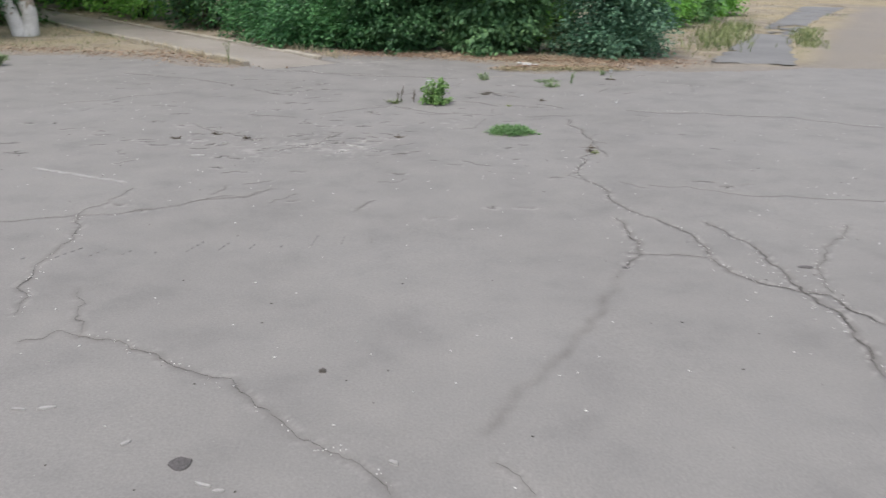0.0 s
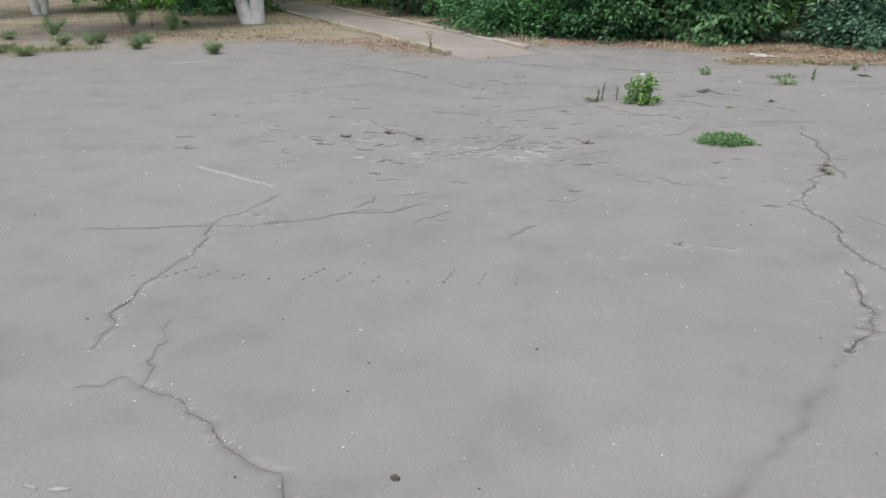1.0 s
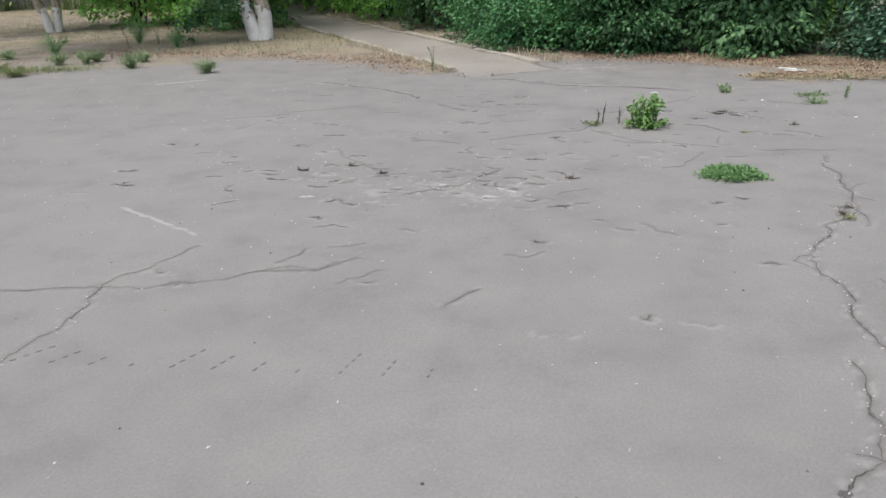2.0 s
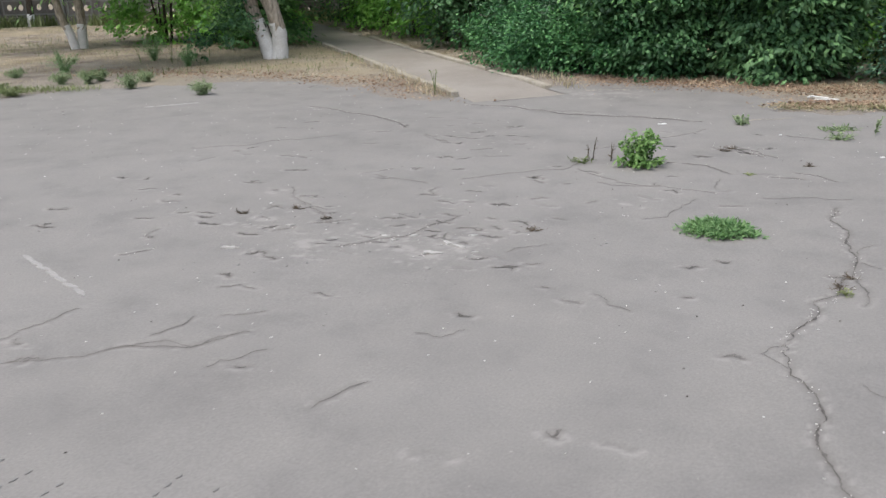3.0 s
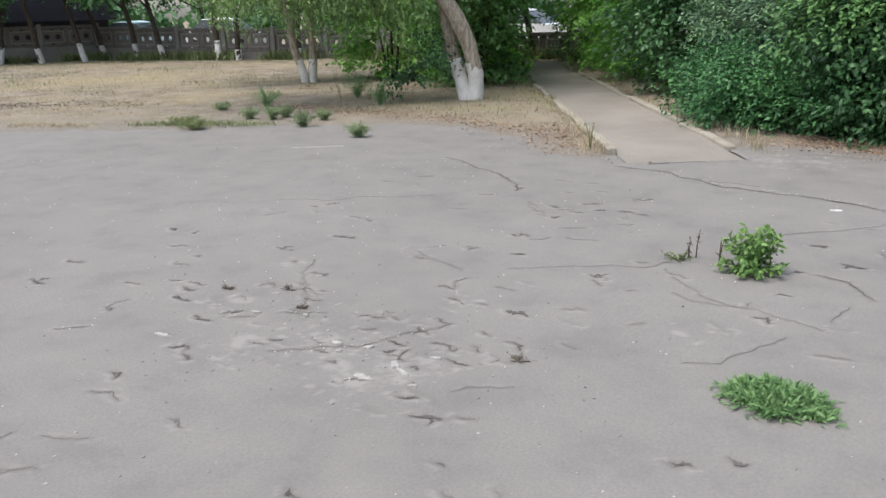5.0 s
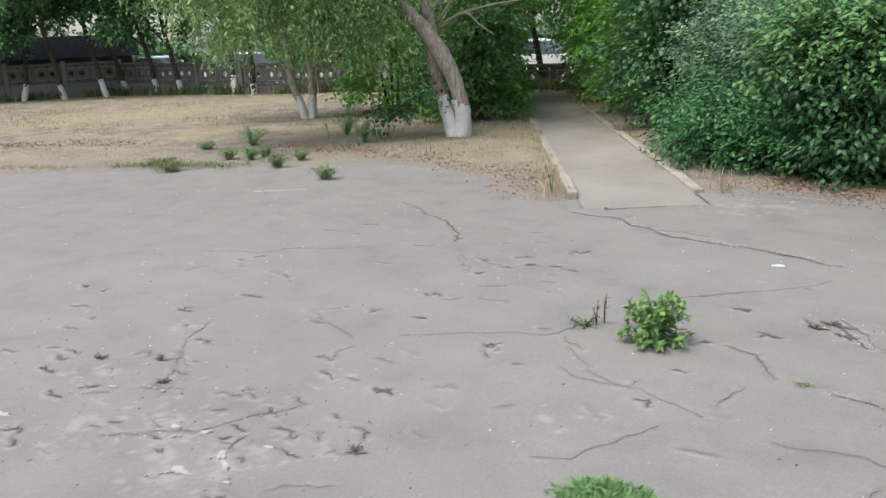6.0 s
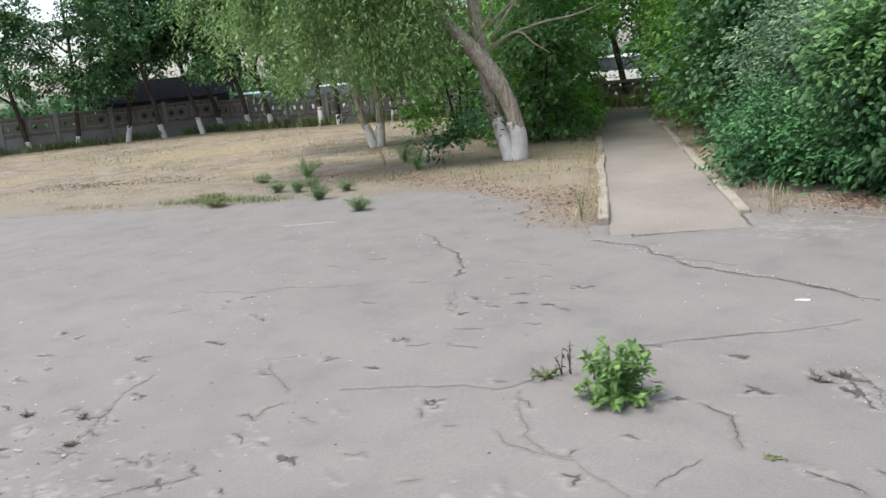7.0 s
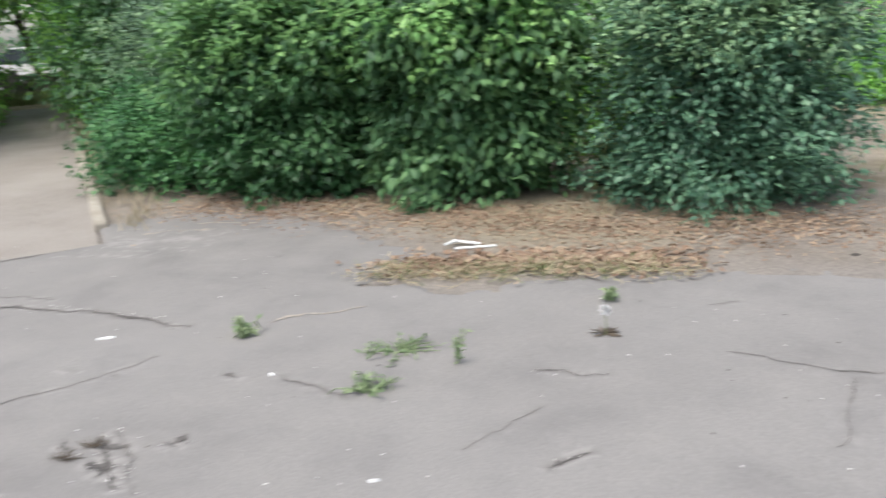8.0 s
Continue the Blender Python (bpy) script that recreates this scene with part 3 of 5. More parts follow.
def make_asphalt():
    rng = np.random.default_rng(11)
    lines = [(w, jagged(rng, pts)) for w, pts in CRACKS]
    breaks = crumbled(rng)
    xs = spaced([(-22, -8, 0.1), (-8, -3.9, 0.05), (-3.9, 2.4, 0.016), (2.4, 5, 0.04), (5, 18.05, 0.12)])
    ys = spaced([(-10, 1.5, 0.15), (1.5, 5.0, 0.02), (5.0, 10.6, 0.016), (10.6, 13.6, 0.03)])
    x, y = np.meshgrid(xs, ys)
    z = 0.022 * (fractal(x * 0.5 + 70, y * 0.5 + 70, 6) - 0.5) + 0.0025 * (fractal(x * 3 + 70, y * 3 + 70, 8) - 0.5)
    soil = np.zeros(x.shape)
    rims = []
    for w, ln in lines:
        if w > 20:
            continue
        soft_line, w = w < 0, abs(w) * 0.6
        lo, hi = ln.min(0) - 0.25, ln.max(0) + 0.25
        i0, i1 = np.searchsorted(xs, (lo[0], hi[0]))
        j0, j1 = np.searchsorted(ys, (lo[1], hi[1]))
        if i1 <= i0 or j1 <= j0:
            continue
        sub = (slice(j0, j1), slice(i0, i1))
        d = edge_distance(x[sub], y[sub], [tuple(p) for p in ln], False)
        k = min(w, 9) / 9
        reach, k = (0.013 + 0.015 * k, k) if not soft_line else (0.026, 0.85)
        z[sub] -= 0.006 * k * np.exp(-(d / 0.02) ** 2)
        soil[sub] = np.maximum(soil[sub], (0.1 + 0.32 * k) * np.exp(-(d / reach) ** 2))
        if not soft_line:
            rims.append((sub, 0.45 * k * np.exp(-((d - 0.024) / 0.012) ** 2)))
    soil *= (0.35 + 1.1 * fractal(x * 2.2 + 30, y * 2.2 + 30, 12)) * (0.35 + 1.3 * fractal(x * 17 + 30, y * 17 + 30, 14, 2))
    crushed_lit = np.zeros(x.shape)

    def window(lo, hi):
        i0, i1 = np.searchsorted(xs, (lo[0], hi[0]))
        j0, j1 = np.searchsorted(ys, (lo[1], hi[1]))
        return slice(j0, j1), slice(i0, i1)
    crumb = fractal(x * 26 + 60, y * 26 + 60, 22, 3)
    for sub, rim in rims:
        crushed_lit[sub] = np.maximum(crushed_lit[sub], rim * (crumb[sub] > 0.56))
    for width, dark, ln in breaks:
        sub = window(ln.min(0) - 0.12, ln.max(0) + 0.12)
        if x[sub].size:
            d = edge_distance(x[sub], y[sub], [tuple(p) for p in ln], False)
            near = np.exp(-(d / width) ** 2)
            z[sub] += 0.0015 * np.exp(-(d / 0.05) ** 2) - 0.006 * near
            # pale rim on the low-y side only: chipped edge with caught light painted in
            lit_side = np.exp(-((d - 0.03) / 0.014) ** 2) * (y[sub] < ln[:, 1].mean())
            crushed_lit[sub] = np.maximum(crushed_lit[sub], 0.32 * lit_side * (crumb[sub] > 0.5))
            soil[sub] = np.maximum(soil[sub], dark * near * np.clip(0.1 + 1.7 * crumb[sub], 0, 1.3))
    for px, py, r in PALE_SPOTS:
        sub = window((px - r * 2, py - r * 2), (px + r * 2, py + r * 2))
        d = np.hypot(x[sub] - px, (y[sub] - py) * 1.4) / r
        crushed_lit[sub] = np.maximum(crushed_lit[sub], np.clip((1.15 - d) * 3.4 * (crumb[sub] - 0.36), 0, 0.38))
    soil = np.clip(soil, 0, 0.95)
    nx = len(xs)
    i, j = np.meshgrid(np.arange(nx - 1), np.arange(len(ys) - 1))
    cx, cy = warp(x[:-1, :-1] + 0.02, y[:-1, :-1] + 0.02)
    fx, fy = x[:-1, :-1], y[:-1, :-1]
    cx = cx + (lattice(fx * 9 + 90, fy * 9 + 90, 4) - 0.5) * 0.22
    cy = cy + (lattice(fx * 9 + 20, fy * 9 + 40, 7) - 0.5) * 0.22
    ok = inside(cx, cy, YARD) & ~(in_path(fx, fy, 0.02) & (((fx - PATH_A.x) * WAY.x + (fy - PATH_A.y) * WAY.y) > -0.5))
    a = (j * nx + i)[ok]
    f = np.stack([a, a + 1, a + nx + 1, a + nx], 1)
    border = np.bincount(f.ravel(), minlength=x.size).reshape(x.shape) < 4
    z = np.where(border, z - 0.012, z)
    used = np.unique(f)
    remap = np.zeros(x.size, np.int64)
    remap[used] = np.arange(len(used))
    ob = mesh_object("asphalt", np.stack([x, y, z], -1).reshape(-1, 3)[used], remap[f], M["asphalt"], smooth=True)
    at = ob.data.attributes.new("soil", 'FLOAT', 'POINT')
    at.data.foreach_set("value", soil.ravel()[used].astype(np.float32))
    at = ob.data.attributes.new("crushed_lit", 'FLOAT', 'POINT')
    at.data.foreach_set("value", crushed_lit.ravel()[used].astype(np.float32))
    tagged(ob, "worn light grey cracked asphalt yard", "asphalt", kind="structure")

    def height(px, py):
        i = np.clip(np.searchsorted(xs, px) - 1, 0, len(xs) - 2)
        j = np.clip(np.searchsorted(ys, py) - 1, 0, len(ys) - 2)
        u, v = (px - xs[i]) / (xs[i + 1] - xs[i]), (py - ys[j]) / (ys[j + 1] - ys[j])
        return (z[j, i] * (1 - u) + z[j, i + 1] * u) * (1 - v) + (z[j + 1, i] * (1 - u) + z[j + 1, i + 1] * u) * v
    for w, ln in lines:
        make_crack(rng, ob, w, ln, height)
    for width, dark, ln in breaks:
        if dark > 0.22:
            make_crack(rng, ob, 12 + 38 * dark, ln, height, "crack" if dark > 0.3 else "faint")
    return ob, height


def make_crack(rng, owner, w, ln, height, fill=None):
    n = len(ln)
    if n < 3 or w < 0:
        return
    tang = unit(np.gradient(ln, axis=0))
    nor = np.stack([-tang[:, 1], tang[:, 0]], 1)
    half = abs(w) * 0.00035 * (0.78 + 0.9 * np.clip((ln[:, 1] - 6.5) / 3.5, 0, 1)) * (0.3 + 1.3 * np.abs(rng.normal(0, 0.75, n)))
    half *= np.clip(np.minimum(np.arange(n), np.arange(n)[::-1]) / 3 + 0.15, 0, 1)
    # the filling gives out here and there
    gap = np.clip(3.2 * fractal(ln[:, 0] * 4 + 20, ln[:, 1] * 4 + 20, 33, 3) - (1.1 if w < 11 else 0.75), 0.05, 1.0)
    half *= gap * np.clip(0.6 + 1.2 * (lattice(ln[:, 0] * 23 + 50, ln[:, 1] * 23 + 50, 35) - 0.3), 0.25, 1.3)
    left, right = ln + nor * (half * rng.uniform(0.6, 1.4, n))[:, None], ln - nor * (half * rng.uniform(0.6, 1.4, n))[:, None]
    zc = height(ln[:, 0], ln[:, 1])
    row = lambda q, lift: np.column_stack([q, np.maximum(height(q[:, 0], q[:, 1]), zc) + lift])
    v = np.concatenate([row(left, 0.003), row(ln, 0.005), row(right, 0.003)])
    k = np.arange(n - 1)
    f = np.concatenate([np.stack([k, k + n, k + n + 1, k + 1], 1), np.stack([k + n, k + 2 * n, k + 2 * n + 1, k + n + 1], 1)])
    mat = M[fill] if fill else M["sand"] if w > 20 and not fill else M["crack"] if w > 7 else M["faint"]
    mesh_object("crack", v, f, mat, owner)


ground = make_ground()
asphalt, yard_z = make_asphalt()


def make_path():
    rng = np.random.default_rng(5)
    ss, us = np.arange(-0.55, 15.4, 0.15), np.linspace(0.0, PATH_W, 19)
    s, u = np.meshgrid(ss, us)
    # the mouth runs out in a slant towards the yard
    s = s + np.where(s < 0.6, (u / PATH_W - 0.5) * 0.12, 0) - np.where(s < -0.5, 0.16 * lattice(u * 5 + 30, s * 0 + 3, 8), 0)
    x, y = PATH_A.x + WAY.x * s + SIDE.x * u, PATH_A.y + WAY.y * s + SIDE.y * u
    z = 0.008 + 0.012 * (fractal(x * 2 + 50, y * 2 + 50, 3) - 0.5)
    blend = np.clip((0.7 - s) / 0.7, 0, 1)
    z = z * (1 - blend) + (yard_z(x.ravel(), y.ravel()).reshape(x.shape) + 0.002) * blend - 0.012 * np.clip((-0.5 - s) / 0.1, 0, 1)
    n = len(ss)
    i, j = np.meshgrid(np.arange(n - 1), np.arange(len(us) - 1))
    a = (j * n + i).ravel()
    ob = mesh_object("pavement_path", np.stack([x, y, z], -1).reshape(-1, 3), np.stack([a, a + 1, a + n + 1, a + n], 1), M["path"], smooth=True)
    tagged(ob, "narrow worn brownish asphalt footpath between kerbs", "footpath", kind="structure")
    # kerb stones, sunk and uneven, some lost under the grass
    for u0, lost in ((-0.05, (5, 8, 9, 12, 14)), (PATH_W + 0.05, (9, 11, 13, 14))):
        for k in range(15):
            if k in lost:
                continue
            bm = bmesh.new()
            L = 0.98 if k < 9 else rng.uniform(0.5, 0.9)
            hgt = (0.045 if k < 5 else 0.035) + rng.uniform(-0.012, 0.012)
            box(bm, -0.05, 0.05, 0, L, -0.1, hgt, 0.012)
            bmesh.ops.subdivide_edges(bm, edges=bm.edges[:], cuts=1)
            for v in bm.verts:
                v.co += Vector(noise.noise_vector(v.co * 9 + Vector((k, u0 * 7, 0)))) * 0.007
            st = part("kerbstone", bm, M["kerb"], ob)
            px, py = path_xy(k * 1.0 + 0.05, u0)
            st.matrix_local = pose(px, py, 0, rng.uniform(-1, 1), rng.uniform(-4, 4), math.degrees(math.atan2(-WAY.x, WAY.y)) + rng.uniform(-1.5, 1.5))
    return ob


path = make_path()


def make_right_path():
    xs, ys = np.arange(4, 15.2, 0.12), np.arange(12.3, 32.2, 0.12)
    x, y = np.meshgrid(xs, ys)
    ragged = 0.45 * (fractal(x * 1.6 + 30, y * 1.6 + 30, 4) - 0.5)
    ok = inside((x + ragged)[:-1, :-1], (y + ragged)[:-1, :-1], RIGHT_PATH)
    # breaks where the soil shows through
    ok &= fractal(x[:-1, :-1] * 0.8 + 12, y[:-1, :-1] * 0.8 + 31, 21) > 0.24
    z = 0.015 + 0.02 * (fractal(x * 1.2 + 40, y * 1.2 + 40, 15) - 0.5)
    n = len(xs)
    i, j = np.meshgrid(np.arange(n - 1), np.arange(len(ys) - 1))
    a = (j * n + i)[ok]
    f = np.stack([a, a + 1, a + n + 1, a + n], 1)
    border = np.bincount(f.ravel(), minlength=x.size).reshape(x.shape) < 4
    z = np.where(border, z - 0.02, z)
    used = np.unique(f)
    remap = np.zeros(x.size, np.int64)
    remap[used] = np.arange(len(used))
    ob = mesh_object("pavement_broken", np.stack([x, y, z], -1).reshape(-1, 3)[used], remap[f], M["old_asphalt"], smooth=True)
    return tagged(ob, "broken strip of old grey asphalt path", "footpath", kind="structure")


make_right_path()

# ---------------------------------------------------------------- fence, shed, cars


def hole_cell(bm, x0, x1, z0, z1, r, y0, y1, n=16):
    """A square of wall with a round hole through it."""
    cx, cz, hw, hh = (x0 + x1) / 2, (z0 + z1) / 2, (x1 - x0) / 2, (z1 - z0) / 2
    rings = []
    for y in (y0, y1):
        sq, ci = [], []
        for k in range(n):
            a = 2 * math.pi * (k + 0.5) / n
            c, s = math.cos(a), math.sin(a)
            m = max(abs(c), abs(s))
            sq.append(bm.verts.new((cx + hw * c / m, y, cz + hh * s / m)))
            ci.append(bm.verts.new((cx + r * c, y, cz + r * s)))
        rings.append((sq, ci))
    (s0, c0), (s1, c1) = rings
    for k in range(n):
        j = (k + 1) % n
        bm.faces.new((s0[k], s0[j], c0[j], c0[k]))
        bm.faces.new((s1[k], c1[k], c1[j], s1[j]))
        bm.faces.new((c0[k], c0[j], c1[j], c1[k]))
        bm.faces.new((s0[k], s1[k], s1[j], s0[j]))


def fence_panel(rng, x, y, z, rz, low=True):
    """A precast panel: plain foot, ledge, band with two framed pairs of round holes, coping."""
    root = base_empty("concrete_fence_panel", x, y, z, rz)
    bm = bmesh.new()
    box(bm, 0.02, 2.08, -0.06, 0.06, -0.3, 0.55, 0.01)
    part("base_slab", bm, M["fence_low"], root, "grey concrete base slab")
    bm = bmesh.new()
    box(bm, 0.0, 2.1, -0.09, 0.09, 0.551, 0.63, 0.015)
    part("ledge", bm, M["fence_up"], root)
    bm = bmesh.new()
    for x0, x1 in ((0.13, 0.53), (0.53, 0.93), (1.17, 1.57), (1.57, 1.97)):
        hole_cell(bm, x0, x1, 0.632, 1.24, 0.1, -0.025, 0.025)
    for x0, x1 in ((0.02, 0.13), (0.93, 1.17), (1.97, 2.08)):
        box(bm, x0, x1, -0.025, 0.025, 0.632, 1.24)
    bmesh.ops.remove_doubles(bm, verts=bm.verts[:], dist=0.002)
    part("pierced_slab", bm, M["fence_up"], root, "brown concrete slab with round holes")
    for x0 in (0.1, 1.14):
        bm = bmesh.new()
        for za, zb in ((0.69, 0.74), (1.13, 1.18)):
            box(bm, x0, x0 + 0.86, -0.05, -0.026, za, zb)
        for xa in (x0, x0 + 0.81):
            box(bm, xa, xa + 0.05, -0.05, -0.026, 0.741, 1.129)
        part("moulding", bm, M["fence_low"], root)
    bm = bmesh.new()
    box(bm, 0.0, 2.1, -0.08, 0.08, 1.242, 1.36, 0.02)
    part("coping", bm, M["fence_up"], root)
    bm = bmesh.new()
    box(bm, 2.1, 2.28, -0.1, 0.1, -0.3, 1.42, 0.015)
    part("post", bm, M["fence_low"], root)
    return tagged(root, "weathered brown concrete fence panel with round holes", "fence", "concrete fence panels")


def fence_run(a, b, za, zb):
    a, b = Vector(a), Vector(b)
    n = max(1, math.ceil((b - a).length / 2.28))
    rz = math.degrees(math.atan2(b.y - a.y, b.x - a.x))
    for k in range(n):
        p = a.lerp(b, k / n)
        if k == 0:
            first = fence_panel(None, p.x, p.y, za, rz)
        else:
            copy_thing(first, pose(p.x, p.y, za + (zb - za) * k / n, 0, 0, rz))


fence_run((-38.4, 5.5), (-32.0, 21.2), 0.12, 0.0)
fence_run((-32.0, 21.2), (-10.0, 27.0), -0.1, -0.75)
fence_run((-10.0, 27.0), (2.0, 40.0), -0.75, -0.4)
fence_run((4.0, 39.5), (29.0, 36.5), -0.1, 0.0)


def make_shed():
    root = base_empty("shed", -38.5, 18.4, -0.25, 70)
    bm = bmesh.new()
    box(bm, 0, 5.7, -3, 0, 0, 2.0, 0.02)
    part("wall", bm, M["shed"], root)
    bm = bmesh.new()
    vs = [bm.verts.new(c) for c in ((-0.3, 0.35, 1.8), (6.0, 0.35, 1.8), (6.0, -1.5, 2.75), (-0.3, -1.5, 2.75), (6.0, -3.4, 1.8), (-0.3, -3.4, 1.8))]
    bm.faces.new((vs[0], vs[1], vs[2], vs[3]))
    bm.faces.new((vs[3], vs[2], vs[4], vs[5]))
    bmesh.ops.solidify(bm, geom=bm.faces[:], thickness=0.1)
    part("roof", bm, M["roof"], root, "dark tarred gable roof")
    for k in range(29):
        bm = bmesh.new()
        box(bm, 0.02 + k * 0.195, 0.18 + k * 0.195, 0.003, 0.025, 0.05, 1.9)
        part("board", bm, M["shed"], root)
    return tagged(root, "dark boarded shed with tarred roof behind fence", "shed")


make_shed()


def make_car(x, y, rz, paint, label):
    root = base_empty("car", x, y, 0, rz)

    def shell(profile, half, inset, mat, name, label=""):
        bm = bmesh.new()
        rows = [[bm.verts.new((px, sy * (half - inset * max(0, pz - 0.85) / 0.55), pz)) for px, pz in profile] for sy in (-1, 1)]
        n = len(profile)
        for k in range(n):
            j = (k + 1) % n
            bm.faces.new((rows[0][k], rows[0][j], rows[1][j], rows[1][k]))
        bm.faces.new(rows[0][::-1])
        bm.faces.new(rows[1])
        bmesh.ops.bevel(bm, geom=bm.edges[:], offset=0.04, segments=2, affect='EDGES')
        return part(name, bm, mat, root, label)
    shell([(-2.05, 0.3), (2.05, 0.3), (2.1, 0.6), (1.95, 0.78), (1.05, 0.92), (-1.75, 0.97), (-2.08, 0.85), (-2.12, 0.55)], 0.85, 0.0, paint, "body")
    shell([(-1.6, 0.93), (1.0, 0.9), (0.35, 1.36), (-0.2, 1.43), (-0.95, 1.41)], 0.78, 0.2, M["car_glass"], "window", "dark car windows")
    shell([(0.33, 1.345), (-0.2, 1.42), (-0.95, 1.40), (-1.0, 1.44), (-0.2, 1.475), (0.3, 1.4)], 0.80, 0.2, paint, "roof")
    for sx in (-1.3, 1.3):
        for sy in (-0.8, 0.8):
            bm = bmesh.new()
            bmesh.ops.create_cone(bm, cap_ends=True, segments=20, radius1=0.31, radius2=0.31, depth=0.2, matrix=pose(sx, sy, 0.31, 90, 0, 0))
            bmesh.ops.bevel(bm, geom=bm.edges[:], offset=0.02, segments=1, affect='EDGES')
            tyre = part("wheel", bm, M["rubber"], root)
            bm = bmesh.new()
            bmesh.ops.create_cone(bm, cap_ends=True, segments=16, radius1=0.19, radius2=0.16, depth=0.225, matrix=pose(sx, sy, 0.31, 90, 0, 0))
            part("hubcap", bm, M["siding"], tyre, "grey hubcap")
    for sy in (-0.6, 0.6):
        bm = bmesh.new()
        box(bm, 1.99, 2.09, sy - 0.17, sy + 0.17, 0.62, 0.74, 0.02)
        part("headlight", bm, M["paper"], root, "clear headlight")
    return tagged(root, label, "car", "parked cars")


make_car(-17.0, 30.2, 10, M["white_paint"], "white saloon car parked behind the fence")
make_car(-12.6, 31.0, 5, M["white_paint"], "white saloon car parked behind the fence")
make_car(-35.4, 25.0, 20, M["blue_paint"], "pale blue car parked behind the fence")
make_car(-30.6, 26.6, 16, M["white_paint"], "white car parked under trees behind fence")


def make_siding_hut():
    root = base_empty("hut", -3.2, 46, 0, -4)
    bm = bmesh.new()
    box(bm, 0, 6.5, 0, 2.4, 0, 3.0, 0.02)
    part("wall", bm, M["siding_blue"], root)
    for k in range(12):
        bm = bmesh.new()
        box(bm, -0.02, 6.52, -0.03, -0.003, 0.06 + k * 0.245, 0.24 + k * 0.245, 0.01)
        part("board", bm, M["siding"] if k % 3 else M["siding_blue"], root)
    bm = bmesh.new()
    box(bm, -0.2, 6.7, -0.3, 2.6, 3.003, 3.12, 0.02)
    part("roof", bm, M["roof"], root)
    return tagged(root, "far hut with pale horizontal siding", "hut")


make_siding_hut()

# ---------------------------------------------------------------- trees


def local(base, right, pts):
    """Points given as (along right, away, up) from a base on the ground."""
    r = Vector((right[0], right[1])).normalized()
    f = Vector((-r.y, r.x))
    return [(r.x * a + f.x * b, r.y * a + f.y * b, c) for a, b, c in pts]


def split_at(pts, radii, z):
    """The part of a stem below the height z, a little thicker, for a coat of limewash."""
    out, rr = [pts[0]], [radii[0] * 1.012 + 0.003]
    for (p, q), (ra, rb) in zip(zip(pts, pts[1:]), zip(radii, radii[1:])):
        if q[2] < z:
            out.append(q)
            rr.append(rb * 1.012 + 0.003)
        else:
            t = (z - p[2]) / (q[2] - p[2])
            out.append(tuple(p[i] + (q[i] - p[i]) * t for i in range(3)))
            rr.append((ra + (rb - ra) * t) * 1.012 + 0.003)
            break
    return out, rr


